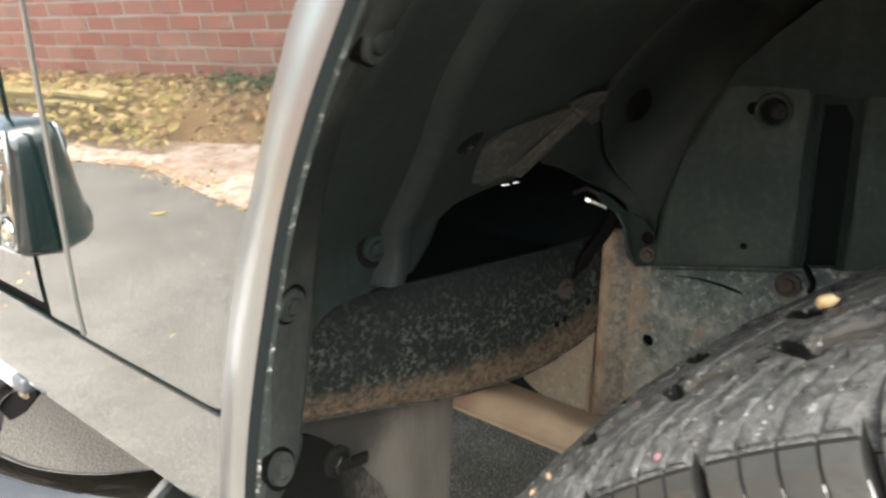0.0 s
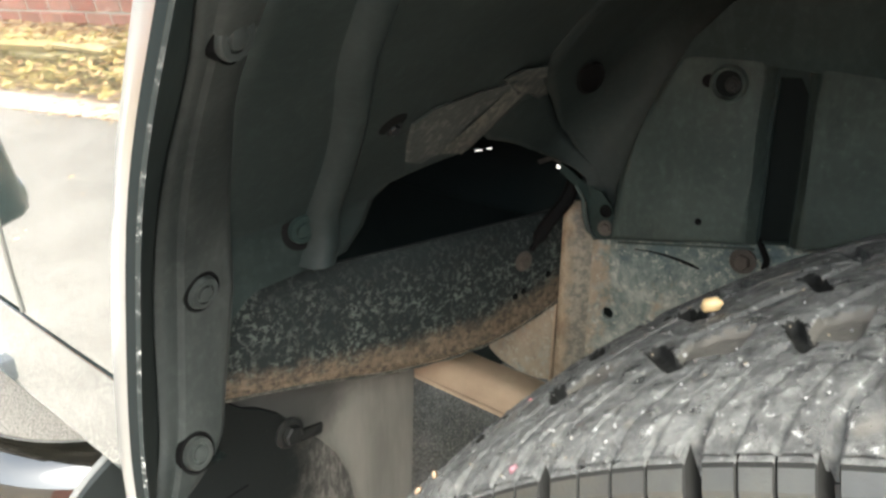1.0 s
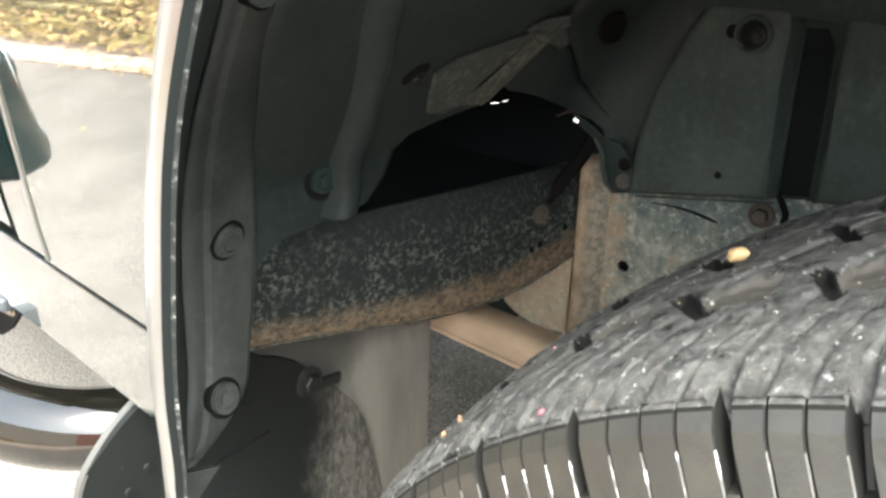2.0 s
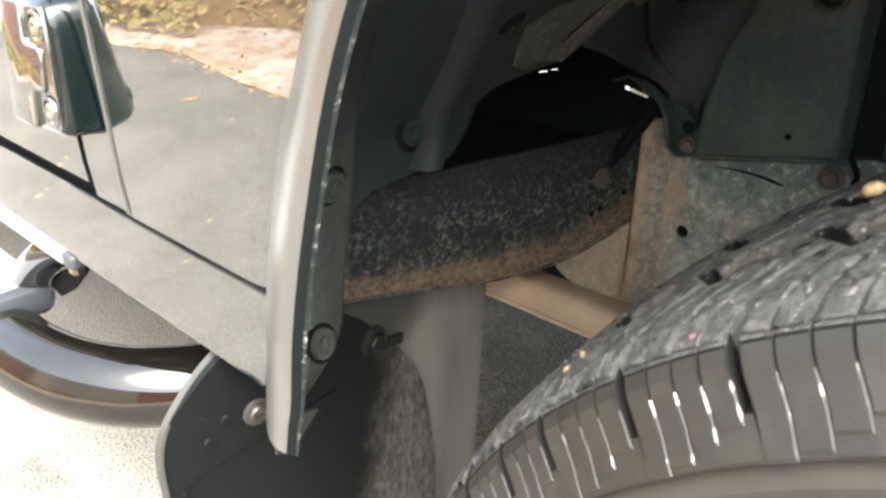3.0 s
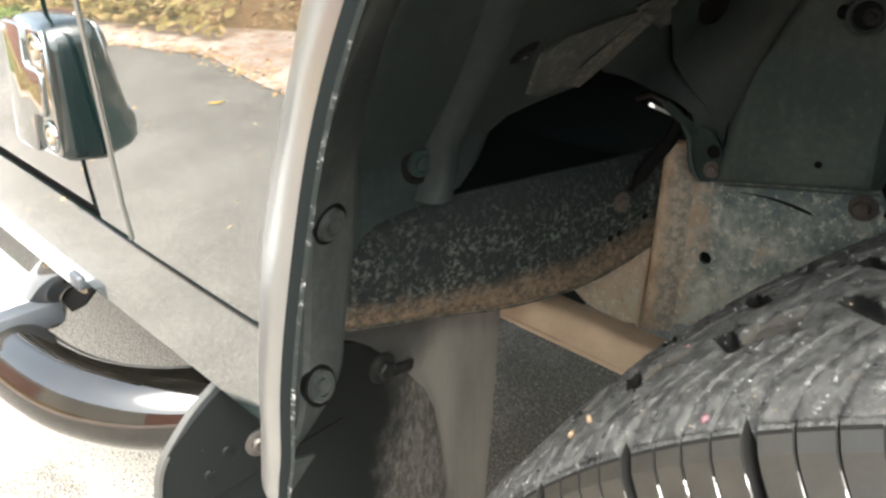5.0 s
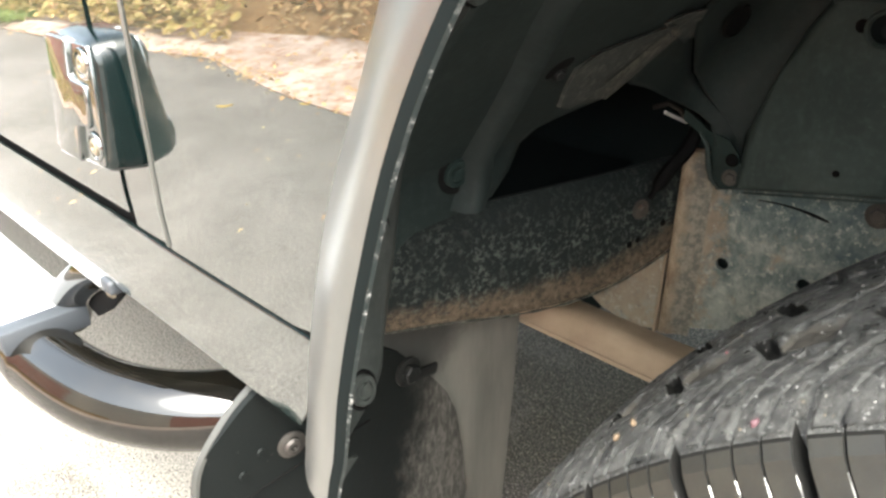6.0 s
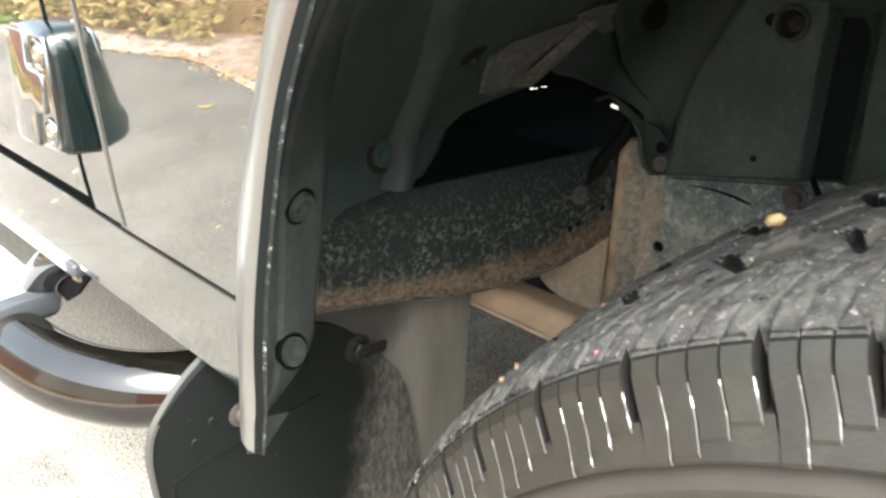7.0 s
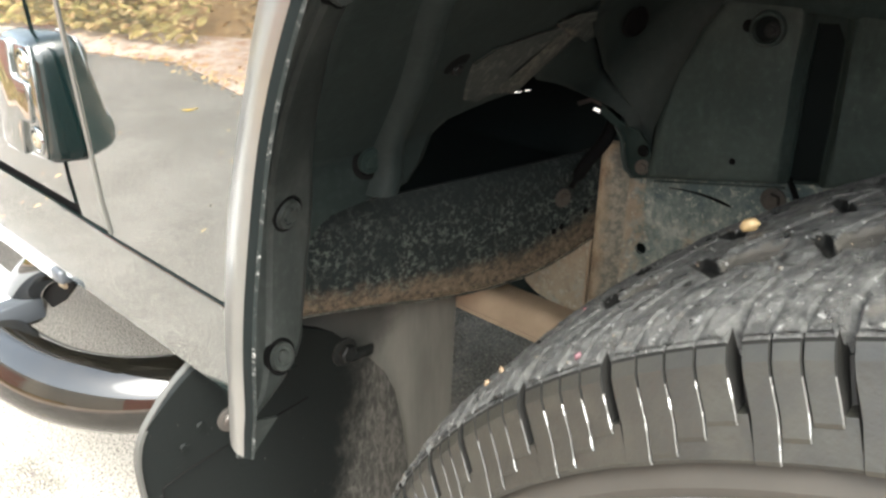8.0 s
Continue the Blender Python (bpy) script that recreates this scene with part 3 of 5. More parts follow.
def clip(at, axis, r, label="", material=FLANGE, wide=1.30):
    bm = turned([(-0.004, r * 1.0), (0.001, r), (0.0022, r * 0.92), (0.0022, r * 0.62), (0.0012, r * 0.58), (0.0012, r * 0.1)], at, axis, 22)
    c = part("liner_clip", bm, material, car, label or "round dark plastic push clip")
    bm = turned([(0.0008, r * 0.5), (0.003, r * 0.46), (0.0034, r * 0.3)], at, axis, 18)
    part("clip_pin", bm, material, c)
    # black ring paints the shade round the clip
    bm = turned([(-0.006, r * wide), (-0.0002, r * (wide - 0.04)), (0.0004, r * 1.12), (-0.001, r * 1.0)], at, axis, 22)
    part("clip_recess", bm, SEAL_AND_SHADE, c)


def strip_at(s, u):
    n = (s + 2 if s > 1 else s * 3) * (N - 1) / 20
    i = int(n)
    a = Vector(lip[i]).lerp(Vector(lip[i + 1]), n - i)
    b = Vector(strip[i]).lerp(Vector(strip[i + 1]), n - i)
    c = flange_start(a, b)
    d = (b - c).normalized()
    up = (Vector(strip[i + 1]) - Vector(strip[i])).normalized()
    face = up.cross(d).normalized()
    return c.lerp(b, u), face if face.x > 0 else -face


for s, u in ((0.72, 0.52), (2.20, 0.52), (5.2, 0.55), (6.6, 0.5)):
    p, axis = strip_at(s, u)
    if s > 4:
        axis = (axis + 1.5 * Vector((axis.x, axis.y, 0)).normalized()).normalized()
    clip(p + axis * (0.0062 if s < 4 else 0.0036), axis, 0.0095, wide=1.30 if s < 4 else 1.16)
clip(on_liner(0.322, 0.684, -0.001), (1, -0.15, -0.1), 0.0095, "dark push clip half behind the liner rib", LINER, 1.55)
bolt(on_liner(0.360, 0.748, 0.001), (1, -0.3, -0.5), 0.0036, liner, "liner_bolt", CLIP, "rusty bolt in a liner slot")
# black face in place of the shade inside the slot
slot = [(0.3565 + 0.0095 * math.cos(a) + 0.002 * math.sin(a), 0.7515 + 0.0068 * math.sin(a)) for a in np.linspace(0, 2 * math.pi, 18, endpoint=False)]
part("liner_slot", outline(slot, to=lambda u, v: on_liner(u, v, 0.0015)), SEAL_AND_SHADE, liner)

# bracket above the opening: a dusty face, a folded speckled edge, a tip, and a strap down to the chassis
bm = outline([(0.376, 0.748), (0.388, 0.757), (0.428, 0.762), (0.463, 0.765), (0.452, 0.750), (0.438, 0.736), (0.431, 0.716), (0.412, 0.711), (0.396, 0.716), (0.385, 0.732)], to=lambda u, v: on_liner(u, v, 0.004), depth=0.003, way=(-1, 0, 0))
bracket = part("bracket", bm, BRACKET, car, "dusty grey steel bracket plate")
rows = []
for u in np.linspace(0, 1, 12):
    y, z = 0.430 + 0.036 * u, 0.715 + 0.047 * u - 0.006 * math.sin(math.pi * u)
    rows.append([on_liner(y - 0.004, z + 0.001, 0.0042), on_liner(y, z, 0.0052), on_liner(y + 0.012 + 0.004 * (1 - u), z - 0.003, 0.0058), on_liner(y + 0.023 + 0.006 * (1 - u), z - 0.007, 0.0042), on_liner(y + 0.028 + 0.006 * (1 - u), z - 0.009, -0.014)])
part("bracket_edge", sheet(rows), GUSSET_DARK, bracket, "rusty speckled folded edge")
bm = outline([(0.446, 0.768), (0.458, 0.7735), (0.480, 0.774), (0.512, 0.757), (0.531, 0.746), (0.526, 0.7415), (0.500, 0.750), (0.470, 0.755)], to=lambda u, v: on_liner(u, v, 0.0035 + 0.004 * math.sin(60 * (u - 0.45))), depth=0.003, way=(-1, 0, 0))
part("bracket_tip", bm, BRACKET, bracket, "pale dusty tip of the bracket")
bm = outline([(-0.331, 0.660), (-0.305, 0.644), (-0.283, 0.641), (-0.273, 0.630), (-0.267, 0.612), (-0.271, 0.597), (-0.288, 0.593), (-0.2965, 0.607), (-0.300, 0.626), (-0.313, 0.638), (-0.332, 0.650)], to=lambda u, v: (u, 0.641 - 0.004 * math.sin(90 * (u + 0.30)), v), depth=0.003, way=(0, 1, 0))
strap = part("bracket_strap", bm, LINER, bracket, "dark dusty strap down to the chassis")
part("strap_fold", tube([(-0.312, 0.640, 0.641), (-0.302, 0.637, 0.631), (-0.298, 0.636, 0.615), (-0.294, 0.637, 0.602), (-0.285, 0.638, 0.594)], [0.0012, 0.0022, 0.0026, 0.0024, 0.0015], 10), LINER_DUSTY, strap, "pale fold of the strap")
part("strap_hole", turned([(0.0, 0.0062), (-0.0012, 0.0055), (0.001, 0.003)], (-0.2775, 0.6375, 0.6235), (0, 1, 0), 16), SEAL_AND_SHADE, strap)
bolt((-0.2775, 0.640, 0.6065), (0.2, -1, 0.1), 0.0048, strap, "strap_bolt", BOLT, "rusty bolt at the foot of the strap")

# inner wall of the arch, with raised pads
WALL_Y = 0.652


def low_z(x):
    return 0.5975 + (x + 0.257) * 0.20


wall_pts = [(-0.272, low_z(-0.272)), (-0.05, low_z(-0.05)), (0.60, 0.70), (0.60, 1.02), (-0.120, 1.02), (-0.150, 0.86), (-0.205, 0.78), (-0.250, 0.72), (-0.272, 0.68)]
slot_pts = [(-0.1445, low_z(-0.1445) + 0.002), (-0.121, low_z(-0.121) + 0.002), (-0.122, 0.68), (-0.125, 0.745), (-0.132, 0.757), (-0.1475, 0.756), (-0.1475, 0.717), (-0.146, 0.673)]
bm = outline(wall_pts, [slot_pts], to=lambda u, v: (u, WALL_Y, v), depth=0.003, way=(0, 1, 0))
inner = part("inner_arch_panel", bm, LINER, car, "dark plastic inner arch panel with raised pads")


def pad(pts, name, soft=0.007):
    bm = bmesh.new()
    big = [bm.verts.new((u, WALL_Y - 0.001, v)) for u, v in pts]
    cx, cz = sum(p[0] for p in pts) / len(pts), sum(p[1] for p in pts) / len(pts)
    small = [bm.verts.new((cx + (u - cx) * 0.91, WALL_Y - 0.016, max(cz + (v - cz) * 0.97, low_z(u) + 0.001))) for u, v in pts]
    bm.faces.new(small)
    for n in range(len(pts)):
        bm.faces.new((big[n], big[(n + 1) % len(pts)], small[(n + 1) % len(pts)], small[n]))
    edges = [e for e in bm.edges if all(abs(v.co.y - (WALL_Y - 0.016)) < 1e-4 for v in e.verts)]
    bmesh.ops.bevel(bm, geom=edges, offset=soft, segments=5, affect="EDGES", profile=0.5)
    return part(name, bm, LINER_DUSTY, inner, "", 50)


pad([(-0.277, low_z(-0.277)), (-0.273, 0.651), (-0.256, 0.703), (-0.240, 0.743), (-0.224, 0.768), (-0.190, 0.800), (-0.153, 0.800), (-0.1500, 0.756), (-0.1500, 0.717), (-0.1475, 0.673), (-0.1460, low_z(-0.1460))], "raised_pad")
pad([(-0.1195, low_z(-0.1195)), (-0.1205, 0.682), (-0.1235, 0.745), (-0.129, 0.780), (0.10, 0.80), (0.12, 0.78), (0.12, low_z(0.12))], "raised_pad")
# dark backing paints the shade in the groove between the pads
part("groove_back", box(-0.150, -0.116, 0.6565, 0.6585, 0.6225, 0.80), SHADE_DARK, inner)
# above the pads the panel arches over towards the outside
rows = []
for u in np.linspace(0, 1, 9):
    z = 0.757 + 0.20 * u
    rows.append([(x + (max(-0.222, liner_x(z) + 0.035) + 0.222) * (0.30 - x) / 0.522, WALL_Y - 0.012 - 0.004 * math.sin(math.pi * min(1.0, 3 * u)) - 0.10 * u**1.6, z + (0.010 * math.cos(11 * (x + 0.18)) if u < 0.1 else 0.0)) for x in np.linspace(-0.222, 0.30, 24)])
bm = sheet(rows)
part("upper_arch_panel", thicken(bm, 0.003), LINER, inner, "dark upper part of the inner arch panel", 50)
bm = turned([(-0.0002, 0.0150), (-0.0045, 0.0140), (-0.0055, 0.0126), (-0.0048, 0.0116), (-0.0008, 0.0105), (-0.0008, 0.001)], (-0.180, WALL_Y - 0.0165, 0.750), (0, 1, 0), 24)
boss = part("bolt_recess", bm, LINER_DUSTY, inner, "dark round bolt recess")
# dark disc for the shade inside the bolt recess
part("recess_shadow", turned([(-0.0010, 0.0104), (-0.0014, 0.0100), (-0.0014, 0.001)], (-0.180, WALL_Y - 0.0165, 0.750), (0, 1, 0), 20), SHADE_DARK, boss)
part("recess_notch", turned([(-0.0002, 0.0052), (-0.0012, 0.0048), (-0.0012, 0.001)], (-0.1965, WALL_Y - 0.0165, 0.7505), (0, 1, 0), 14), SEAL_AND_SHADE, boss)
bolt((-0.1765, WALL_Y - 0.0178, 0.7495), (0, -1, 0), 0.0040, boss, "wall_bolt", CLIP, "rusty bolt in a dark recess")
# flat black face with a rim, painted shade of an oval recess
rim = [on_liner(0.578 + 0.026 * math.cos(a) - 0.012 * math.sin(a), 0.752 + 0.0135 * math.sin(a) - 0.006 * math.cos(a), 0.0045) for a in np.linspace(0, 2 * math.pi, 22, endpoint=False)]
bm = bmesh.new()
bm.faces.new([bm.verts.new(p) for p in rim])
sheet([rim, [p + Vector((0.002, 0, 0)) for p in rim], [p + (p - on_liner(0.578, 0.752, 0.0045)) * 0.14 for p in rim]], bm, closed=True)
part("panel_recess", bm, SEAL_AND_SHADE, side_panel, "oval liner recess, its shade drawn as a black face")
bm = turned([(0.0, 0.003), (-0.001, 0.0025)], (-0.190, WALL_Y - 0.0172, 0.634), (0, 1, 0), 10)
part("small_hole", bm, SEAL_AND_SHADE, inner)


# chassis rail, with holes through its outer side
RAIL_Y = 0.660
face = [(-0.325, 0.419), (-0.255, 0.443), (-0.10, 0.470), (0.75, 0.470), (0.75, 0.668), (-0.05, 0.655), (-0.325, 0.618)]
bm = outline(face, [ring(-0.2785, 0.5105, 0.0068, 7, 0.3), ring(-0.201, 0.5155, 0.0072, 7)], to=lambda u, v: (u, RAIL_Y, v), depth=0.004, way=(0, 1, 0))
rail = part("chassis_rail", bm, CHASSIS, car, "rust-stained steel chassis rail, paler towards the bottom")
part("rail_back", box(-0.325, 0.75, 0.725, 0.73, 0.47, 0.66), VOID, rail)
part("rail_top", box(-0.325, 0.75, 0.664, 0.73, 0.655, 0.66), CHASSIS, rail)
rows = []
for z in (0.417, 0.440, 0.47, 0.50, 0.53, 0.56, 0.585, 0.600, 0.609, 0.614, 0.6165):
    tuck = 0.0 if z < 0.60 else ((z - 0.60) / 0.0165) ** 2
    rows.append([(x, RAIL_Y + (y - 0.001) * (1 - 0.75 * tuck), z) for x, y in ((-0.3290, 0.004), (-0.3290, -0.010), (-0.3275, -0.0125), (-0.3240, -0.0130), (-0.3205, -0.0118), (-0.3165, -0.0085), (-0.3120, -0.0045), (-0.3060, -0.0015), (-0.3000, 0.0005))])
part("rail_flange", sheet(rows), RUST, rail, "brown rusty folded flange", 60)
tri = [(-0.428, 0.436), (-0.420, 0.421), (-0.405, 0.4125), (-0.379, 0.407), (-0.354, 0.4075), (-0.3335, 0.413), (-0.3315, 0.43), (-0.3315, 0.53), (-0.38, 0.53), (-0.44, 0.50)]
bm = outline(tri, to=lambda u, v: (u, RAIL_Y + 0.001 + 0.05 * (v - 0.5), v), depth=0.004, way=(0, 1, 0))
gusset = part("gusset", bm, CHASSIS, rail, "dusty steel gusset plate")
part("gusset_edge", sheet([[(-0.3385, RAIL_Y - 0.0015 + 0.05 * (z - 0.5), z), (-0.3355, RAIL_Y - 0.006 + 0.05 * (z - 0.5), z), (-0.3330, RAIL_Y - 0.007 + 0.05 * (z - 0.5), z), (-0.3325, RAIL_Y + 0.002, z)] for z in np.linspace(0.413, 0.53, 8)]), ARM, gusset, "pale bent edge of the gusset", 60)
# thin black tube draws the shadow line between gusset and flange
part("gusset_shadow_line", tube([(-0.3306, RAIL_Y - 0.006, 0.425), (-0.3302, RAIL_Y - 0.009, 0.47), (-0.3304, RAIL_Y - 0.008, 0.517)], [0.0004, 0.0012, 0.0008], 6), SEAL_AND_SHADE, gusset)
bolt((-0.155, RAIL_Y - 0.004, 0.601), (0, -1, 0), 0.0072, rail, "rail_bolt", BOLT, "rusty hexagon bolt with washer")
bm = tube(spline([(-0.148, RAIL_Y - 0.002, 0.6255), (-0.139, RAIL_Y - 0.010, 0.617), (-0.134, RAIL_Y - 0.012, 0.609), (-0.137, RAIL_Y - 0.006, 0.600)], 9), 0.0026, 8)
part("rail_cable", bm, SEAL_AND_SHADE, rail)
# thin black tube draws the panel lip's shadow line on the rail
part("rail_lip_shadow", tube(spline([(-0.256, RAIL_Y - 0.0005, 0.585), (-0.240, RAIL_Y - 0.0005, 0.5865), (-0.222, RAIL_Y - 0.0005, 0.5865), (-0.205, RAIL_Y - 0.0005, 0.5845), (-0.192, RAIL_Y - 0.0005, 0.582)], 12), [0.0004, 0.0006, 0.0007, 0.0008, 0.0009, 0.0011, 0.0012, 0.0014, 0.0016, 0.0016, 0.0012, 0.0004], 6), SEAL_AND_SHADE, rail)
part("pad_lip", tube([(x, WALL_Y - 0.0155, low_z(x) + 0.0005) for x in (-0.262, -0.23, -0.20, -0.17, -0.142)], 0.0011, 6), LINER_DUSTY, inner, "pale lower lip of the inner panel")
# outrigger beam between chassis and sill
BEAM = [(0.250, 0.531), (0.319, 0.5225), (0.391, 0.512), (0.450, 0.500), (0.489, 0.4945), (0.535, 0.4915), (0.579, 0.495), (0.620, 0.505), (0.662, 0.519)]
rows = []
for y, z0 in spline(BEAM, 40):
    x0 = -0.41 + 0.27 * (y - 0.37)
    row = []
    for dx, dz in ((-0.075, 0.004), (-0.020, 0.002), (-0.003, -0.001), (0.004, -0.002), (0.005, 0.001), (0.001, 0.003), (0.002, 0.012), (0.003, 0.035), (0.003, 0.060), (0.001, 0.085), (-0.003, 0.100), (-0.010, 0.108), (-0.018, 0.106), (-0.032, 0.085), (-0.060, 0.030)):
        top = 0.609
        zz = z0 + dz * (top - z0) / 0.111 if dz > 0.01 else z0 + dz
        row.append((x0 + dx, y, zz))
    rows.append(row)
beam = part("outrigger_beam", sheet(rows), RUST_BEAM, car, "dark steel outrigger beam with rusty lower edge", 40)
bolt((-0.3455, 0.606, 0.5655), (1, -0.27, 0), 0.0068, beam, "beam_bolt", BOLT, "rusty bolt")
bm = tube(spline([(-0.338, 0.609, 0.578), (-0.330, 0.622, 0.603), (-0.322, 0.643, 0.626), (-0.325, 0.66, 0.65), (-0.35, 0.68, 0.66)], 16), [0.003] * 2 + [0.007] * 14, 10)
part("beam_cable", bm, SEAL_AND_SHADE, beam, "black cable sheath")
lip_line = [Vector((-0.41 + 0.27 * (y - 0.37) + 0.0045, y, z - 0.0035)) for y, z in spline(BEAM, 40)]
part("beam_lip", tube(lip_line, [0.0011 + 0.0005 * math.sin(1.7 * n) for n in range(40)], 6), GUSSET_DARK, beam, "thin pale flange along the lower edge")
for y, z in ((0.637, 0.545), (0.606, 0.534), (0.596, 0.531)):
    bm = turned([(0, 0.0035), (0.001, 0.003)], (-0.41 + 0.27 * (y - 0.37) + 0.003, y, z), (1, -0.27, 0), 10)
    part("weld_pit", bm, SEAL_AND_SHADE, beam)

# splash panel and mud flap behind the wheel
FLAP_X = -0.434
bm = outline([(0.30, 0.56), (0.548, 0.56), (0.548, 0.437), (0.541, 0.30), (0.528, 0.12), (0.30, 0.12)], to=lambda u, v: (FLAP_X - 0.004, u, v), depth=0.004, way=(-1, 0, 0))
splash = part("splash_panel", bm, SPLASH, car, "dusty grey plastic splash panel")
flap_pts = spline([(0.285, 0.533), (0.225, 0.510), (0.194, 0.487), (0.172, 0.456), (0.169, 0.40), (0.175, 0.28), (0.183, 0.13)], 26) + [np.array(p) for p in ((0.46, 0.13), (0.458, 0.26), (0.450, 0.325), (0.441, 0.372), (0.428, 0.402), (0.412, 0.424), (0.395, 0.446), (0.368, 0.476), (0.350, 0.490), (0.333, 0.499), (0.31, 0.52))]
bm = outline([tuple(p) for p in flap_pts], to=lambda u, v: (FLAP_X + 0.004 - 0.010 * math.exp(-((u - 0.16) / 0.03) ** 2), u, v), depth=0.006, way=(-1, 0, 0))
flap = part("mud_flap", bm, FLAP, car, "black rubber mud flap, worn and dusty along one side", 40)
rows = []
for p in spline([(0.262, 0.526), (0.225, 0.510), (0.194, 0.487), (0.172, 0.456), (0.169, 0.40), (0.175, 0.28), (0.183, 0.13)], 30):
    rows.append([(FLAP_X - 0.002, p[0] + 0.002, p[1] - 0.001), (FLAP_X - 0.0025, p[0] - 0.0005, p[1] + 0.0005), (FLAP_X - 0.008, p[0] - 0.001, p[1] + 0.001), (FLAP_X - 0.010, p[0] + 0.001, p[1])])
part("flap_rim", sheet(rows), SPLASH, flap, "pale rim of the mud flap")
# crease drawn as a thin black tube, its shade put into the colour
part("flap_crease", tube(spline([(FLAP_X + 0.004, 0.182, 0.33), (FLAP_X + 0.004, 0.181, 0.405), (FLAP_X + 0.004, 0.190, 0.418), (FLAP_X + 0.004, 0.245, 0.4225), (FLAP_X + 0.004, 0.330, 0.4245)], 24), 0.0007, 5), SEAL_AND_SHADE, flap)
bolt((FLAP_X + 0.004, 0.376, 0.453), (1, 0, 0), 0.0094, flap, "flap_bolt", CLIP, "dirty steel bolt with large washer")
part("bolt_tab", box(FLAP_X + 0.002, FLAP_X + 0.007, 0.386, 0.414, 0.434, 0.446, 0.003, 2, turn=Matrix.Translation((0, 0.408, 0.443)) @ Matrix.Rotation(radians(-10), 4, "X") @ Matrix.Translation((0, -0.408, -0.443))), CLIP, flap)
bolt((FLAP_X + 0.003, 0.250, 0.447), (1, -0.2, 0), 0.0078, flap, "flap_screw", STEEL, "dull zinc screw head", hexed=False)
for y, z in ((0.222, 0.456), (0.205, 0.444)):
    part("flap_dimple", turned([(0, 0.004), (0.0015, 0.003), (0.0015, 0.001)], (FLAP_X + 0.004, y, z), (1, 0, 0), 10), FLAP, flap)
bolt((FLAP_X + 0.0, 0.495, 0.466), (1, 0, 0), 0.005, splash, "panel_bolt", STEEL, "", washer=False)

# suspension arm running forward under the rail
bm = sheet([[(x, 0.5555, 0.4195), (x, 0.5550, 0.4225), (x, 0.5562, 0.4238), (x, 0.5580, 0.4232), (x, 0.5600, 0.4250), (x, 0.5655, 0.4370), (x, 0.5695, 0.4430), (x, 0.5735, 0.4458), (x, 0.5790, 0.4460), (x, 0.6060, 0.4420), (x, 0.6105, 0.4390), (x, 0.6110, 0.4000), (x, 0.6000, 0.3880)] for x in np.linspace(-0.47, 0.25, 12)], closed=True, caps=True)
part("suspension_arm", bm, ARM, car, "dust-coloured steel suspension arm")

# side step
STEP = spline([(-0.54, 0.52, 0.380), (-0.555, 0.40, 0.380), (-0.572, 0.31, 0.380), (-0.597, 0.266, 0.380), (-0.640, 0.228, 0.380), (-0.702, 0.200, 0.380), (-0.79, 0.186, 0.380), (-0.90, 0.184, 0.380), (-1.60, 0.184, 0.380), (-3.30, 0.184, 0.380)], 70)
step = part("side_step", tube(STEP, 0.0400, 32), TUBE, car, "glossy black tubular side step", 60)
bm = box(-2.90, -0.812, 0.150, 0.240, 0.414, 0.430, 0.005, 3)
part("step_pad", bm, PAD, step, "pale grey step pad")
part("pad_end", box(-0.822, -0.797, 0.149, 0.239, 0.4030, 0.4304, 0.003, 2), PAD_END, step, "blue-grey end cap of the step pad")
bm = tube(spline([(-0.845, 0.230, 0.395), (-0.832, 0.235, 0.425), (-0.802, 0.240, 0.456), (-0.762, 0.247, 0.482), (-0.710, 0.258, 0.503)], 16), 0.0235, 24)
part("step_post", bm, TUBE, step, "glossy black bent post")
part("step_bracket", outline([(-0.800, 0.428), (-0.785, 0.490), (-0.755, 0.508), (-0.698, 0.508), (-0.690, 0.484), (-0.735, 0.448), (-0.775, 0.424)], to=lambda u, v: (u, 0.240, v), depth=0.004, way=(0, 1, 0)), SEAL_AND_SHADE, step, "black steel bracket plate")
bolt((-0.716, 0.2395, 0.478), (0.4, -1, 0.1), 0.0045, step, "step_bolt", GOLD, "rusty gold bolt")
bm = box(-3.30, -0.668, 0.2145, 0.229, 0.5075, 0.5215, 0.003, 3)
part("sill_trim", bm, PAD, car, "pale trim strip along the bottom of the sill")
part("trim_end", box(-0.672, -0.650, 0.2141, 0.2294, 0.5071, 0.5219, 0.004, 3), PAD_END, car, "blue-grey end of the sill trim")

# closing panels of the body, mostly unseen, added to block stray light
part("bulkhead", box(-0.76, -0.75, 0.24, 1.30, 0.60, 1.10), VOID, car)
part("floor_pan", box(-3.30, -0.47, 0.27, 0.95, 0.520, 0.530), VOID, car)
part("floor_pan", box(-3.30, 0.80, 1.32, 1.60, 0.520, 0.530), VOID, car)
# unseen upper body, added to darken what the side step reflects
rows = [[(-0.50 - 0.45 * u, y, z), (-3.28, y, z)] for u, y, z in ((0.0, 0.188, 1.101), (0.12, 0.195, 1.20), (0.85, 0.275, 1.72), (1.0, 0.36, 1.80), (1.1, 0.80, 1.83), (1.0, 1.24, 1.80), (0.85, 1.525, 1.72), (0.0, 1.60, 1.101))]
cabin = part("cabin", sheet(rows), PAINT_CLEAN, car, "unseen dark green upper body and roof", 30)
part("windscreen_frame", outline([(y, z) for y, z in ((0.188, 1.101), (0.195, 1.20), (0.275, 1.72), (0.36, 1.80), (0.80, 1.83), (1.24, 1.80), (1.525, 1.72), (1.60, 1.101))], to=lambda u, v: (-0.50 - 0.62 * (v - 1.101), u, v)), DARK_GLASS, cabin, "unseen dark windscreen")
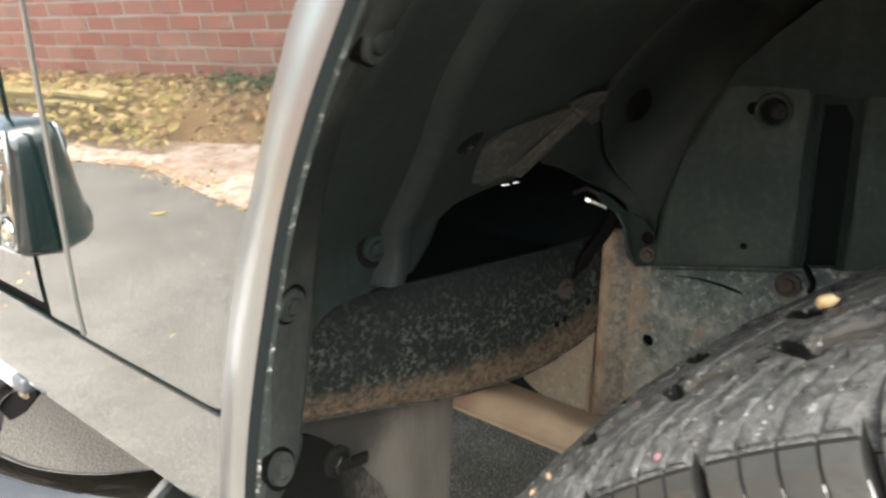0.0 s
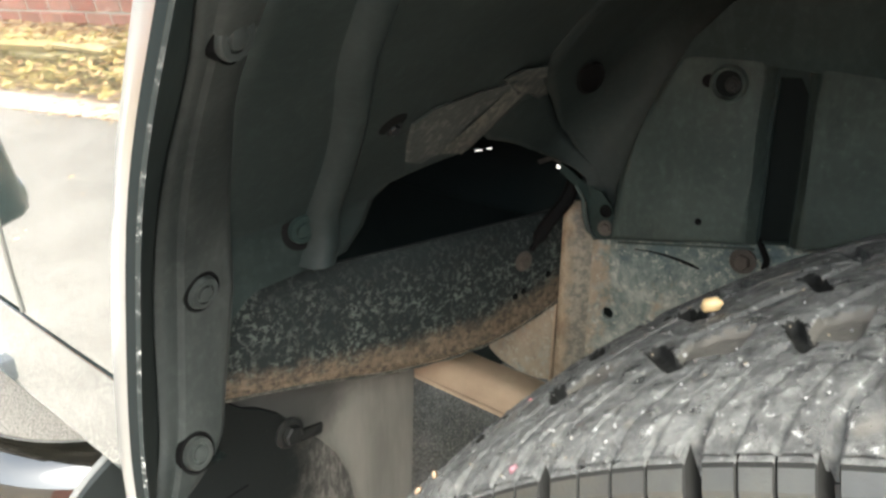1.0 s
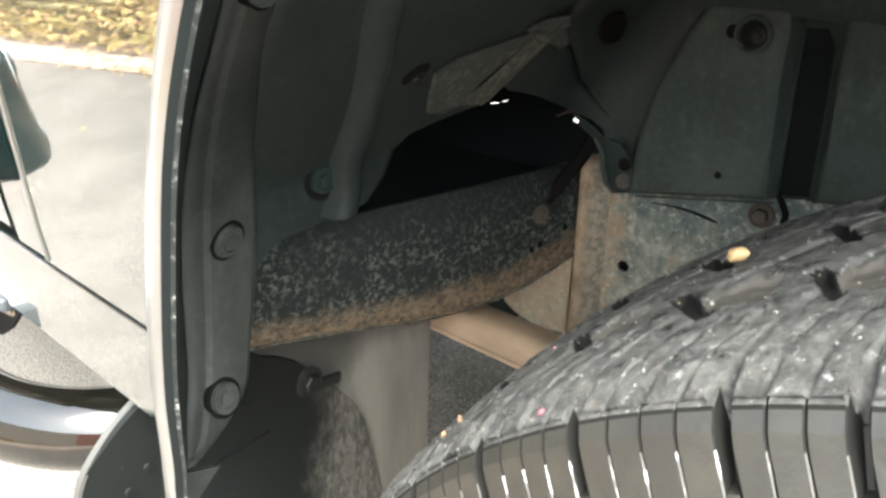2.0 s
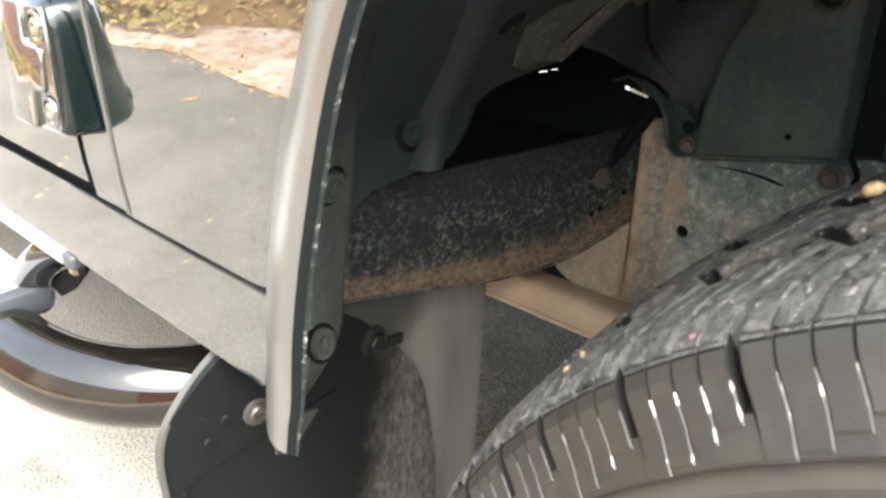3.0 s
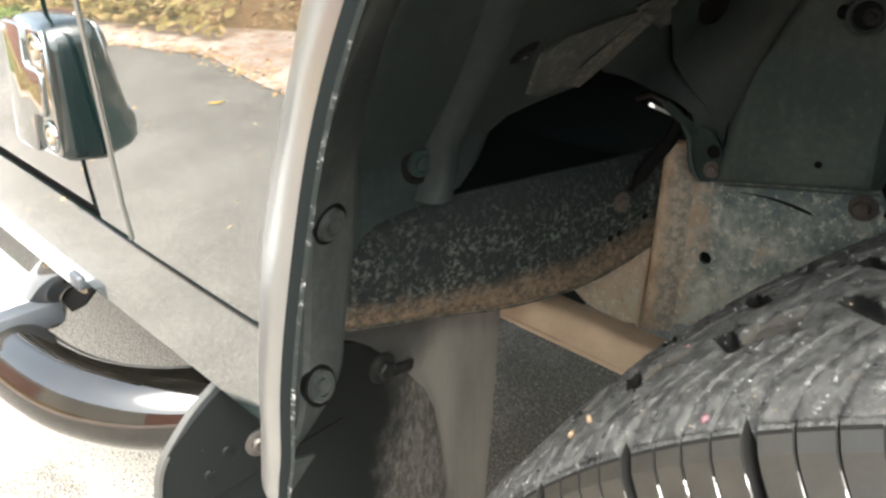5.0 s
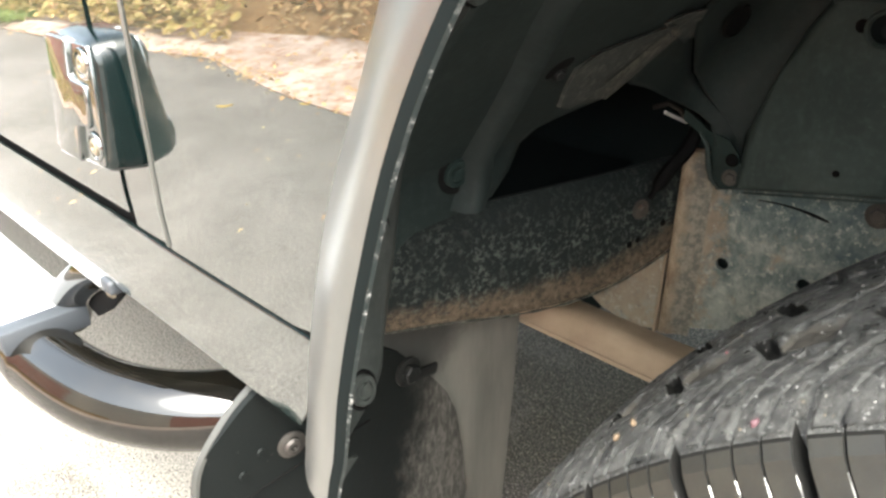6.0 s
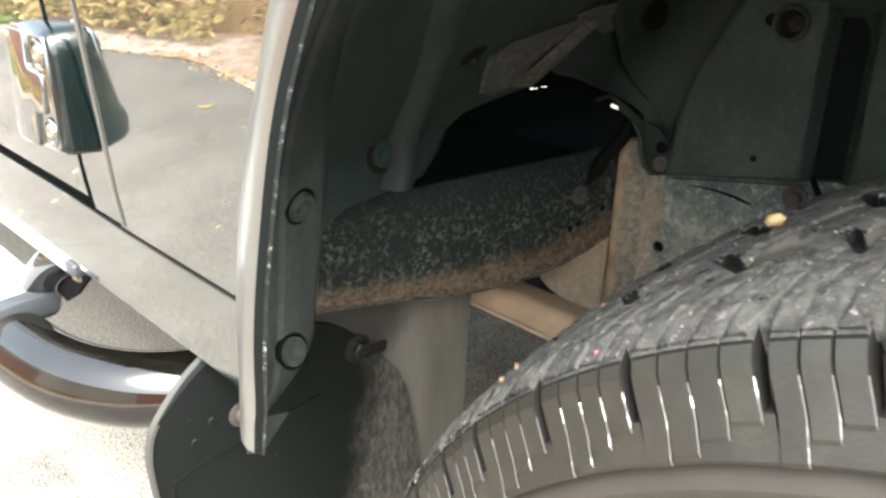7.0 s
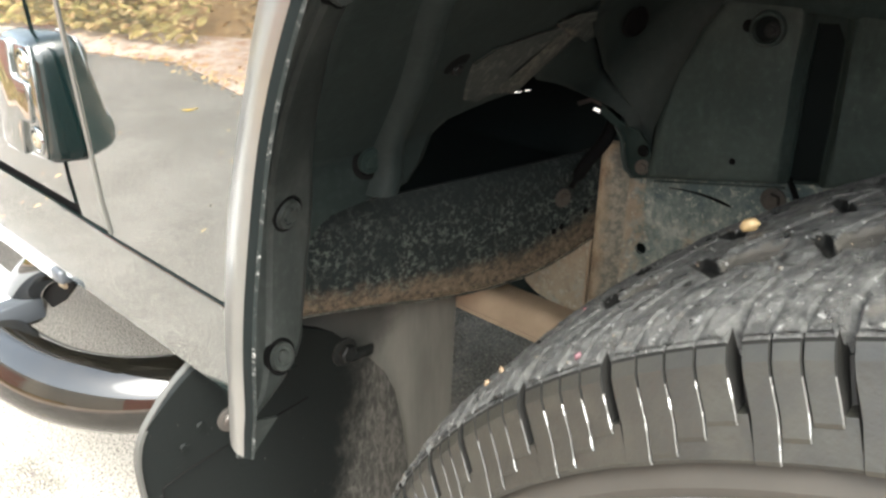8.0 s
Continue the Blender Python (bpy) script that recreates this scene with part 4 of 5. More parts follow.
part("side_window", outline([(-0.76, 1.16), (-0.98, 1.66), (-3.1, 1.66), (-3.1, 1.16)], to=lambda u, v: (u, 0.189 + (v - 1.20) * 0.154, v), depth=0.004, way=(0, -1, 0)), DARK_GLASS, cabin, "unseen dark side window")
part("bonnet", box(-0.66, 0.90, 0.20, 1.60, 1.095, 1.11), PAINT, car)
part("body_end", box(-3.31, -3.30, 0.19, 1.60, 0.45, 1.10), PAINT, car)
# unseen far side, brought down low to darken the ground below the car
part("far_side", box(-3.30, -1.20, 1.595, 1.60, 0.16, 1.10), PAINT, car)
part("far_side", box(-1.20, -0.85, 1.595, 1.60, 0.42, 1.10), PAINT, car)
part("far_side", box(-0.85, 0.85, 1.595, 1.60, 0.16, 1.10), PAINT, car)
part("nose", box(0.80, 0.81, 0.19, 1.60, 0.28, 1.10), PAINT, car)
part("cabin_floor_lid", box(-3.30, -0.66, 0.20, 1.60, 1.095, 1.10), PAINT, car)
# added block, black so that the gap behind the arm looks unlit
part("underbody_block", box(-0.90, -0.455, 0.70, 0.94, 0.335, 0.455, 0.03, 3), VOID, car, "black block added to darken the gap below the beam")
# black sheet added for the unlit engine bay; slits placed to fit the view
slits = [[(-0.440, 0.5990), (-0.408, 0.5925), (-0.407, 0.5965), (-0.439, 0.6040)], [(-0.567, 0.5990), (-0.553, 0.6025), (-0.553, 0.6040), (-0.567, 0.6010)], [(-0.548, 0.6050), (-0.538, 0.6075), (-0.538, 0.6090), (-0.548, 0.6065)]]
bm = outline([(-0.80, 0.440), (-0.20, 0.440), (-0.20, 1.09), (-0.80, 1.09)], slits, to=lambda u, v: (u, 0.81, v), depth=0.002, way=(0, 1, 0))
part("engine_bay_panel", bm, VOID, car, "black sheet for the unlit engine bay, with narrow slits")
part("bay_hook", tube([(-0.40, 0.711, 0.634), (-0.385, 0.713, 0.641), (-0.372, 0.716, 0.636), (-0.365, 0.72, 0.625)], 0.0025, 8), STEEL, car, "small bright metal hook")

# wheel
HUB = Vector((AXLE.x, 0.0, AXLE.z))


def revolve(profile, steps=120):
    """A ring round the axle: profile of (y, radius)."""
    return sheet([[(HUB.x + r * math.sin(a), y, HUB.z + r * math.cos(a)) for y, r in profile] for a in np.linspace(0, 2 * math.pi, steps)])


wheel = part("wheel", revolve([(0.26, 0.05), (0.235, 0.06), (0.235, 0.12), (0.22, 0.19), (0.206, 0.205), (0.200, 0.211), (0.206, 0.216), (0.24, 0.212), (0.40, 0.212), (0.43, 0.216)], 64), RIM, car, "road wheel with chunky all-terrain tyre")
prof = [(0.43, 0.216), (0.452, 0.25), (0.458, 0.30), (0.448, 0.345), (0.432, 0.376), (0.40, 0.3855), (0.32, 0.3885), (0.24, 0.3855), (0.216, 0.381), (0.207, 0.368), (0.1985, 0.352), (0.1965, 0.349), (0.1945, 0.345), (0.1945, 0.3425), (0.1950, 0.340), (0.198, 0.330), (0.198, 0.255), (0.206, 0.217)]
tyre = part("tyre", revolve(prof, 220), CARCASS, wheel, "dusty black tyre carcass", 25)
rows = []
for n in range(1600):
    a = 2 * math.pi * n / 1599
    rise = 0.0004 if n % 4 < 2 else 0.0
    rows.append([(HUB.x + r * math.sin(a), y - rise * (r < 0.338), HUB.z + r * math.cos(a)) for y, r in ((0.1952, 0.3412), (0.1935, 0.3405), (0.1885, 0.3360), (0.1850, 0.3280), (0.1810, 0.310), (0.180, 0.285), (0.184, 0.255), (0.194, 0.23), (0.206, 0.217))])
part("sidewall_band", sheet(rows), SIDEWALL, tyre, "pale dusty sidewall with fine ribs", 25)


def slab(bm, profile, a0, a1, steps=2):
    """A slab round the axle between two angles: profile of (y, radius)."""
    rows = []
    for n in range(steps + 1):
        a = a0 + (a1 - a0) * n / steps
        rows.append([(r * math.sin(a), y, r * math.cos(a)) for y, r in profile])
    return sheet(rows, bm, closed=True, caps=True)


def kink(r):
    """The sipes between the lugs step sideways half way down."""
    u = min(1.0, max(0.0, (0.3790 - r) / 0.0110))
    return 0.0042 * u * u * (3 - 2 * u)


LUG_ENDS = (0.3548, 0.3568, 0.3612, 0.3655)


def face_y(r):
    """The sloping outer face of the shoulder."""
    return 0.1917 + (r - 0.3545) * 0.535


def lug_mesh(r0, wide, beyond=0.0):
    """One shoulder lug above a continuous lower shelf; shade on its walls and the groove above is put into the colour.
    """
    bm = bmesh.new()
    ease = 0.0011
    profile = [(0.254, 0.3996), (0.228, 0.3962), (0.2115, 0.3890), (0.2107, 0.3879), (0.2068, 0.3835), (face_y(0.3790), 0.3790), (face_y(0.3735), 0.3735), (face_y(0.368), 0.3680), (face_y(min(r0 + 0.006, 0.3673)), min(r0 + 0.006, 0.3673)), (face_y(r0 + 0.0016), r0 + 0.0016), (face_y(r0) + 0.0008, r0), (0.215, r0 - 0.002), (0.252, 0.374)]
    rows = []
    for a, d in ((-wide / 2, 0.0006), (-wide / 2 + ease, 0.0), (wide / 2 - ease, 0.0), (wide / 2, 0.0006)):
        rows.append([((r - d * (n < 5)) * math.sin(a + kink(r)), y + d * 0.8 * (3 < n < 11), (r - d * (n < 5)) * math.cos(a + kink(r))) for n, (y, r) in enumerate(profile)])
    sheet(rows, bm, closed=True, caps=True)
    if r0 > 0.356:
        shelf = [(0.225, r0 + 0.004), (face_y(r0 + 0.003) + 0.0012, r0 + 0.003), (face_y(0.3560) + 0.0010, 0.3560), (face_y(0.3545) + 0.0022, 0.3545), (0.225, 0.3540)]
        slab(bm, shelf, -wide / 2 - 0.0013 + 0.0042, wide / 2 + beyond + 0.0042)
    finish(bm, 15)
    data = bpy.data.meshes.new("shoulder_lug")
    bm.to_mesh(data)
    bm.free()
    for m in (RUBBER, TREAD, GROOVE_SHADE, GLINT_EDGE):
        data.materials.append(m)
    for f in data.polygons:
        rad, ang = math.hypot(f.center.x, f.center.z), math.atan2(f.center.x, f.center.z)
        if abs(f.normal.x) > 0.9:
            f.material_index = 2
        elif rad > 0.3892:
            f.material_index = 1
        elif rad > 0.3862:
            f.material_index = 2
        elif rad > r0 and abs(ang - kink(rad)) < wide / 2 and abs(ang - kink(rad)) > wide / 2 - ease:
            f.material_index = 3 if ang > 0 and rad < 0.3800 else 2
    return data


# groups of shoulder lugs follow each other at two pitches, as on a tyre tuned against noise
GAP = radians(0.66)
spans = [5.7, 5.1, 7.5, 7.4, 7.9, 5.1] * 9 + [6.3, 6.3]
starts = [-62.3 + sum(spans[:n]) * 1.0 for n in range(len(spans))]
fit = (360.0 - sum(spans[:6])) / (sum(spans) - sum(spans[:6]))
starts = [a if n <= 6 else starts[6] + (a - starts[6]) * fit for n, a in enumerate(starts)] + [-62.3 + 360.0]
made = {}


def shoulder_lug(end, wide, beyond):
    key = (end, round(wide, 3), beyond > 0)
    if key not in made:
        made[key] = lug_mesh(end, wide - 0.0013, beyond)
    return made[key]


for a0, a1 in zip(starts, starts[1:]):
    count = 4 if a1 - a0 > 6.0 else 3
    first, room = radians(a0) + GAP / 2, radians(a1 - a0) - GAP
    for m in range(count):
        end = (LUG_ENDS if count == 4 else (LUG_ENDS[0], LUG_ENDS[2], LUG_ENDS[3]))[m]
        wide = room / count
        ob = new("shoulder_lug", shoulder_lug(end, wide, GAP + 0.001 if m == count - 1 else 0.0))
        ob.matrix_basis = Matrix.Translation(HUB) @ Matrix.Rotation(first + wide * (m + 0.5), 4, "Y")
        attach(ob, wheel)


# the tread: blocks cut by voids, sipes and grooves, with mud smeared over them
def crown_at(y):
    return float(np.interp(y, [0.2125, 0.225, 0.24, 0.265, 0.28, 0.31, 0.34, 0.38, 0.431], [0.3915, 0.3968, 0.3995, 0.4012, 0.4022, 0.4032, 0.4030, 0.3995, 0.3920]))


def band(v, low, high, soft):
    """1 between two limits, with soft flanks."""
    u = min((v - low) / soft + 0.5, (high - v) / soft + 0.5)
    u = min(1.0, max(0.0, u))
    return u * u * (3 - 2 * u)


def cut_depth(a, y):
    """Depth of the grooves at an angle in degrees and a place across the tread, and the surface there: tread, shallow floor or void."""
    a = (a + 62.3) % 360.0 - 62.3
    n = min(len(starts) - 2, max(0, int(np.searchsorted(starts, a, "right")) - 1))
    a0, span = starts[n], starts[n + 1] - starts[n]
    count = 4 if span > 6.0 else 3
    u = (a - a0) / span
    way = min(1.0, max(0.0, (y - 0.214) / 0.048))
    wander = 0.0016 * math.sin(1.3 * a) + 0.0009 * math.sin(3.1 * a + 1)
    cut = 0.0
    for turn_ in (0.0, 1.0):
        wide = 0.040 + 0.030 * max(0.0, 1 - 4 * way)
        cut = max(cut, (0.0034 + 0.014 * max(0.0, 1 - 9 * way)) * band(u - turn_, 0.34 * way**1.3 - wide, 0.34 * way**1.3 + wide, 0.035) * band(y, 0.20, 0.262, 0.004))
    lean = -15.0 * (y - 0.271)
    void = 0.0042 * band(u - lean, 0.310, 0.450, 0.06) * band(y + wander, 0.259, 0.284, 0.005)
    void = max(void, 0.0042 * band((u + 0.20 + 15.0 * (y - 0.32)) % 1.0, 0.29, 0.43, 0.06) * band(y + wander, 0.309, 0.334, 0.005))
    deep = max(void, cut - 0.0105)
    cut = max(cut, void)
    floor_cut = 0.0036 * band(u, 0.46, 0.92, 0.05) * band(y + 0.5 * wander, 0.2635, 0.286, 0.004)
    cut = max(cut, 0.0048 * band(y + wander, 0.3425, 0.3480, 0.003), 0.0060 * band(y - wander, 0.388, 0.397, 0.004))
    cut = max(cut, 0.0030 * band((u - 18 * (y - 0.286)) % 1.0, 0.44, 0.54, 0.06) * band(y, 0.286, 0.343, 0.003))
    cut = max(cut, 0.0035 * band((u + 12 * (y - 0.35)) % 1.0, 0.30, 0.46, 0.06) * band(y, 0.349, 0.388, 0.003))
    fine = (u * count - 0.34 * count * way**1.3) % 1.0
    cut = max(cut, 0.0016 * (1.0 - band(fine, 0.07, 0.93, 0.06)) * band(y, 0.212, 0.256, 0.006))
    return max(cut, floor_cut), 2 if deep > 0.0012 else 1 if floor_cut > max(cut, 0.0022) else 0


grid, kinds = [], []
angles = [*np.arange(-80.0, -66.0, 0.16), *np.arange(-66.0, -6.0, 0.09), *np.linspace(-6.0, 280.0, 190)]
across = np.linspace(0.2125, 0.431, 170)
for deg in angles:
    p = Vector((math.sin(radians(deg)), 0, math.cos(radians(deg))))
    row, kind_row = [], []
    for y in across:
        q = HUB + p * 0.39 + Vector((0, y, 0))
        cut, surface = cut_depth(float(deg), float(y))
        lump = noise.noise(q * 60) * 0.0008 + noise.noise(q * 150) * 0.0008 + noise.noise(q * 330) * 0.0007
        r = crown_at(y) - 0.0006 + lump * min(1.0, (y - 0.2065) * 60) * (0.55 if surface or y > 0.262 else 1.0) - cut
        row.append((HUB.x + r * p.x, y, HUB.z + r * p.z))
        kind_row.append(surface)
    grid.append(row)
    kinds.append(kind_row)
width = len(across)
data = bpy.data.meshes.new("tread")
data.from_pydata([v for row in grid for v in row], [], [(n * width + m, n * width + m + 1, (n + 1) * width + m + 1, (n + 1) * width + m) for n in range(len(grid) - 1) for m in range(width - 1)])
# the third material paints the shade inside the tread voids
for material in (TREAD, FLOOR, GROOVE_SHADE):
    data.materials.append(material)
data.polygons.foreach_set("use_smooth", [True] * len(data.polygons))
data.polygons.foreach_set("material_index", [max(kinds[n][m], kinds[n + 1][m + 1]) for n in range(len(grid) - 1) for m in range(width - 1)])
tread = new("tread", data)
attach(tread, wheel)
tagged(tread, label="grey muddy tread with dark voids and sipes")

k = Mat("stuck grit", Roughness=0.5)
ramp = k.mix(k.step(k.island(), 0.82, 0.84), k.mix(k.island(), (0.05, 0.05, 0.05), (0.15, 0.15, 0.145)), (0.12, 0.098, 0.066))
k.set("Base Color", k.mix(k.step(k.island(), 0.992, 0.995), ramp, (0.30, 0.08, 0.10)))
GRIT = k.m
gr = random.Random(31)
verts, faces = [], []
for n in range(420):
    a, y = radians(gr.uniform(-80, -8)), 0.214 + 0.16 * gr.random() ** 1.5
    r = crown_at(y) - 0.0003
    c = HUB + Vector((r * math.sin(a), y, r * math.cos(a)))
    size = gr.uniform(0.0003, 0.0009) * (1.6 if gr.random() > 0.97 else 1.0)
    i = len(verts)
    turn = Euler((gr.uniform(0, 6), gr.uniform(0, 6), gr.uniform(0, 6))).to_matrix()
    for q in ((1, 0, 0), (-1, 0, 0), (0, 1, 0), (0, -0.8, 0), (0, 0, 0.8), (0, 0, -0.9)):
        verts.append(c + turn @ (Vector(q) * size * gr.uniform(0.7, 1.3)))
    faces += [(i + a2, i + b2, i + c2) for a2, b2, c2 in ((0, 2, 4), (2, 1, 4), (1, 3, 4), (3, 0, 4), (2, 0, 5), (1, 2, 5), (3, 1, 5), (0, 3, 5))]
data = bpy.data.meshes.new("grit")
data.from_pydata(verts, [], faces)
data.materials.append(GRIT)
grit = new("grit", data)
attach(grit, wheel)
tagged(grit, label="small pale stones stuck in the tread", kind="stuff")


def pebble(name, at, size, colour, label, seed):
    r = random.Random(seed)
    bm = bmesh.new()
    bmesh.ops.create_icosphere(bm, subdivisions=2, radius=1)
    for v in bm.verts:
        v.co = Vector((v.co.x * size * 1.25, v.co.y * size * 0.8, v.co.z * size * 0.9)) * (1 + 0.28 * noise.noise(v.co * 1.7 + Vector((seed, 0, 0))))
    bmesh.ops.transform(bm, matrix=Matrix.Translation(at) @ Euler((r.uniform(-0.5, 0.5), r.uniform(-0.9, -0.5), r.uniform(0, 3))).to_matrix().to_4x4(), verts=bm.verts)
    k = Mat(name, Roughness=0.6)
    k.set("Base Color", k.mix(k.noise(300, 4), colour, tuple(0.6 * c for c in colour)))
    return tagged(part(name, bm, k.m, None, label, 50), category="stone")


pebble("ochre_stone", (-0.0585, 0.311, 0.7180), 0.0036, (0.36, 0.255, 0.13), "small ochre stone caught on top of the tyre", 2)
pebble("pink_stone", (-0.084, 0.2165, 0.6838), 0.0015, (0.105, 0.048, 0.058), "tiny pink stone stuck in the tyre tread", 4)
for n, (y, ang) in enumerate(((0.2385, -49.0), (0.232, -50.0))):
    r = crown_at(y) + 0.0004
    tagged(pebble("tan_stone", (HUB.x + r * math.sin(radians(ang)), y, HUB.z + r * math.cos(radians(ang))), 0.0016, (0.17, 0.118, 0.072), "tiny tan stone stuck in the tyre tread", 5 + n), group="tan stones in the tread")

# ---- the drive and what stands beside it ----
k = Mat("asphalt", Roughness=0.85)
s = k.step(k.noise(330, 3, 0.6), 0.52, 0.62)
big = k.step(k.noise(2.6, 8, 0.7), 0.30, 0.70)
# mask dry: light falling in beside the car, painted as a paler patch
px, py = k.math("ADD", k.axis("X"), k.math("MULTIPLY", big, 0.5)), k.math("ADD", k.axis("Y"), k.math("MULTIPLY", big, 0.3))
dry = k.math("MULTIPLY", k.step(px, -0.75, -0.45, 1.0, 0.0), k.math("MULTIPLY", k.step(py, 0.22, 0.40), k.step(py, 1.0, 1.3, 1.0, 0.0)))
# shade and olive cast below the car, painted into the asphalt
under_shade = k.math("MULTIPLY", k.step(px, -1.0, -0.7), k.step(py, 0.75, 1.0))
base = k.mix(dry, k.mix(under_shade, k.mix(big, (0.080, 0.070, 0.063), (0.190, 0.172, 0.158)), (0.070, 0.070, 0.052)), (0.315, 0.295, 0.264))
dark = k.step(k.noise(260, 2), 0.53, 0.60, 0.0, 0.85)
chips = k.math("MULTIPLY", k.step(k.noise(150, 6, 0.8), 0.565, 0.61), under_shade)
tarred = k.mix(k.math("MULTIPLY", under_shade, 0.3), k.mix(dark, k.mix(s, base, (0.52, 0.48, 0.42)), (0.045, 0.044, 0.038)), (0.040, 0.038, 0.020))
k.set("Base Color", k.mix(chips, tarred, (0.50, 0.47, 0.35)))
k.bump(k.noise(420, 3), 0.7, 0.003)
ASPHALT = k.m

k = Mat("worn concrete path", Roughness=0.85)
d = k.step(k.noise(4.5, 9, 0.78), 0.38, 0.62)
leafy = k.step(k.noise(14, 6, 0.7), 0.50, 0.66)
k.set("Base Color", k.mix(leafy, k.mix(d, (0.38, 0.275, 0.215), (0.66, 0.55, 0.46)), (0.34, 0.17, 0.095)))
k.bump(k.noise(60, 5), 0.5, 0.006)
PATH_MAT = k.m

k = Mat("red brick", Roughness=0.85)
tone = k.mix(k.random(), (0.62, 0.185, 0.130), (0.75, 0.35, 0.26))
k.set("Base Color", k.mix(k.step(k.noise(9, 6), 0.35, 0.75, 0.0, 0.6), tone, (0.40, 0.26, 0.19)))
k.bump(k.noise(90, 5), 0.4, 0.003)
BRICK = k.m
k = Mat("lime mortar", Roughness=0.9)
k.set("Base Color", k.mix(k.noise(40, 5), (0.64, 0.56, 0.45), (0.80, 0.72, 0.60)))
MORTAR = k.m
k = Mat("yellow sandstone", Roughness=0.85)
tone = k.mix(k.random(), (0.36, 0.25, 0.10), (0.62, 0.49, 0.25))
k.set("Base Color", k.mix(k.step(k.noise(7, 6), 0.45, 0.7, 0.0, 0.7), tone, (0.24, 0.24, 0.09)))
k.bump(k.noise(50, 5), 0.6, 0.006)
STONE = k.m
k = Mat("garden soil", Roughness=0.95)
k.set("Base Color", k.mix(k.noise(20, 6), (0.24, 0.13, 0.06), (0.46, 0.30, 0.14)))
k.bump(k.noise(40, 5), 0.8, 0.01)
SOIL = k.m
k = Mat("dead leaves", Roughness=0.7)
k.set("Base Color", k.mix(k.island(), (0.42, 0.22, 0.10), (0.76, 0.56, 0.27)))
LITTER = k.m
k = Mat("grass", Roughness=0.7)
k.set("Base Color", k.mix(k.island(), (0.07, 0.13, 0.025), (0.22, 0.27, 0.07)))
GRASS = k.m
k = Mat("shrub leaves", Roughness=0.6)
k.set("Base Color", k.mix(k.island(), (0.06, 0.09, 0.03), (0.17, 0.19, 0.07)))
SHRUB = k.m
k = Mat("dry grass", Roughness=0.75)
k.set("Base Color", k.mix(k.island(), (0.36, 0.29, 0.09), (0.66, 0.52, 0.22)))
DRY_GRASS = k.m
YELLOW_LEAF = Mat("yellow leaf", Base_Color=(0.62, 0.42, 0.06), Roughness=0.6).m

ground = part("ground", outline([(-400, -400), (400, -400), (400, 400), (-400, 400)], to=lambda u, v: (u, v, 0.0)), ASPHALT, None, "grey weathered asphalt drive", kind="structure")
tagged(ground, category="ground")

edge_line = [tuple(p) for p in spline([(2.5, -1.15), (0.5, -1.02), (-1.2, -0.98), (-2.18, -0.97), (-2.65, -1.04), (-2.92, -1.07), (-3.26, -1.0), (-4.33, -0.82), (-6.5, -0.62), (-9.0, -0.6)], 60)]
bm = outline([*edge_line, (-9.0, -6.0), (2.5, -6.0)], to=lambda u, v: (u, v, 0.0045), depth=0.02, way=(0, 0, -1))
pavement = part("pavement", bm, PATH_MAT, None, "worn brown concrete path strewn with leaves", kind="structure")
tagged(pavement, category="pavement")

# raised bed in front of the brick wall
WALL_A, WALL_B = Vector((-1.0, -2.36, 0.0)), Vector((-8.0, -1.31, 0.0))
along = (WALL_B - WALL_A).normalized()
out = Vector((along.y, -along.x, 0))
length = 6.6


def on_wall(s, off, z):
    return WALL_A + along * s + out * off + Vector((0, 0, z))


start, ways = Vector((-3.62, -1.31, 0.0)), Vector((-2.6, 0.42, 0.0)).normalized()
side = Vector((-ways.y, ways.x, 0.0))
bed = thing("garden_bed", on_wall(2.5, 0.3, 0.0), "raised soil bed with dead leaves below a brick wall", "garden bed")
rr = random.Random(3)
rows = []
for s in np.linspace(0, length, 50):
    wide = 0.62 + 0.05 * math.sin(3 * s) + 0.03 * rr.random()
    rows.append([on_wall(s, wide * u, 0.17 * (1 - u**3) + 0.02 * rr.random() - 0.01) for u in np.linspace(-0.02, 1, 9)])
part("soil", sheet(rows), SOIL, bed)


def leaf_heap(name, count, spot, size, material, seed, upright=0.0, parent=None, label=""):
    """Many small bent leaves in one mesh; spot(random) gives a place."""
    r = random.Random(seed)
    verts, faces = [], []
    for n in range(count):
        p = Vector(spot(r))
        turn = Euler((r.uniform(-0.6, 0.6) + upright * r.uniform(0.6, 1.4), r.uniform(-0.6, 0.6), r.uniform(0, 6.3))).to_matrix()
        s = size * r.uniform(0.5, 1.4)
        i = len(verts)
        for q in ((-1, 0, 0.0), (-0.3, -0.45, 0.12), (0.5, -0.35, 0.1), (1, 0, -0.05), (0.5, 0.35, 0.1), (-0.3, 0.45, 0.12)):
            verts.append(p + turn @ (Vector(q) * s))
        faces += [(i, i + 1, i + 2, i + 3), (i, i + 3, i + 4, i + 5)]
    data = bpy.data.meshes.new(name)
    data.from_pydata(verts, [], faces)
    data.materials.append(material)
    ob = new(name, data)
    if parent:
        attach(ob, parent)
    return tagged(ob, label=label, kind="stuff")


def on_bed(r):
    u = r.random()
    return on_wall(r.uniform(0.1, length), 0.62 * u, 0.175 * (1 - u**3) + 0.012)


def on_edging(r):
    u = r.random()
    p = start + ways * r.uniform(-0.6, 2.4) - side * (0.17 - 0.26 * u + 0.03 * r.random())
    return p + Vector((0, 0, 0.015 + 0.235 * u + 0.02 * r.random()))


heap = leaf_heap("leaf_litter", 4200, on_bed, 0.022, LITTER, 5, label="brown and yellow fallen leaves on the bed")
tagged(heap, category="leaves")
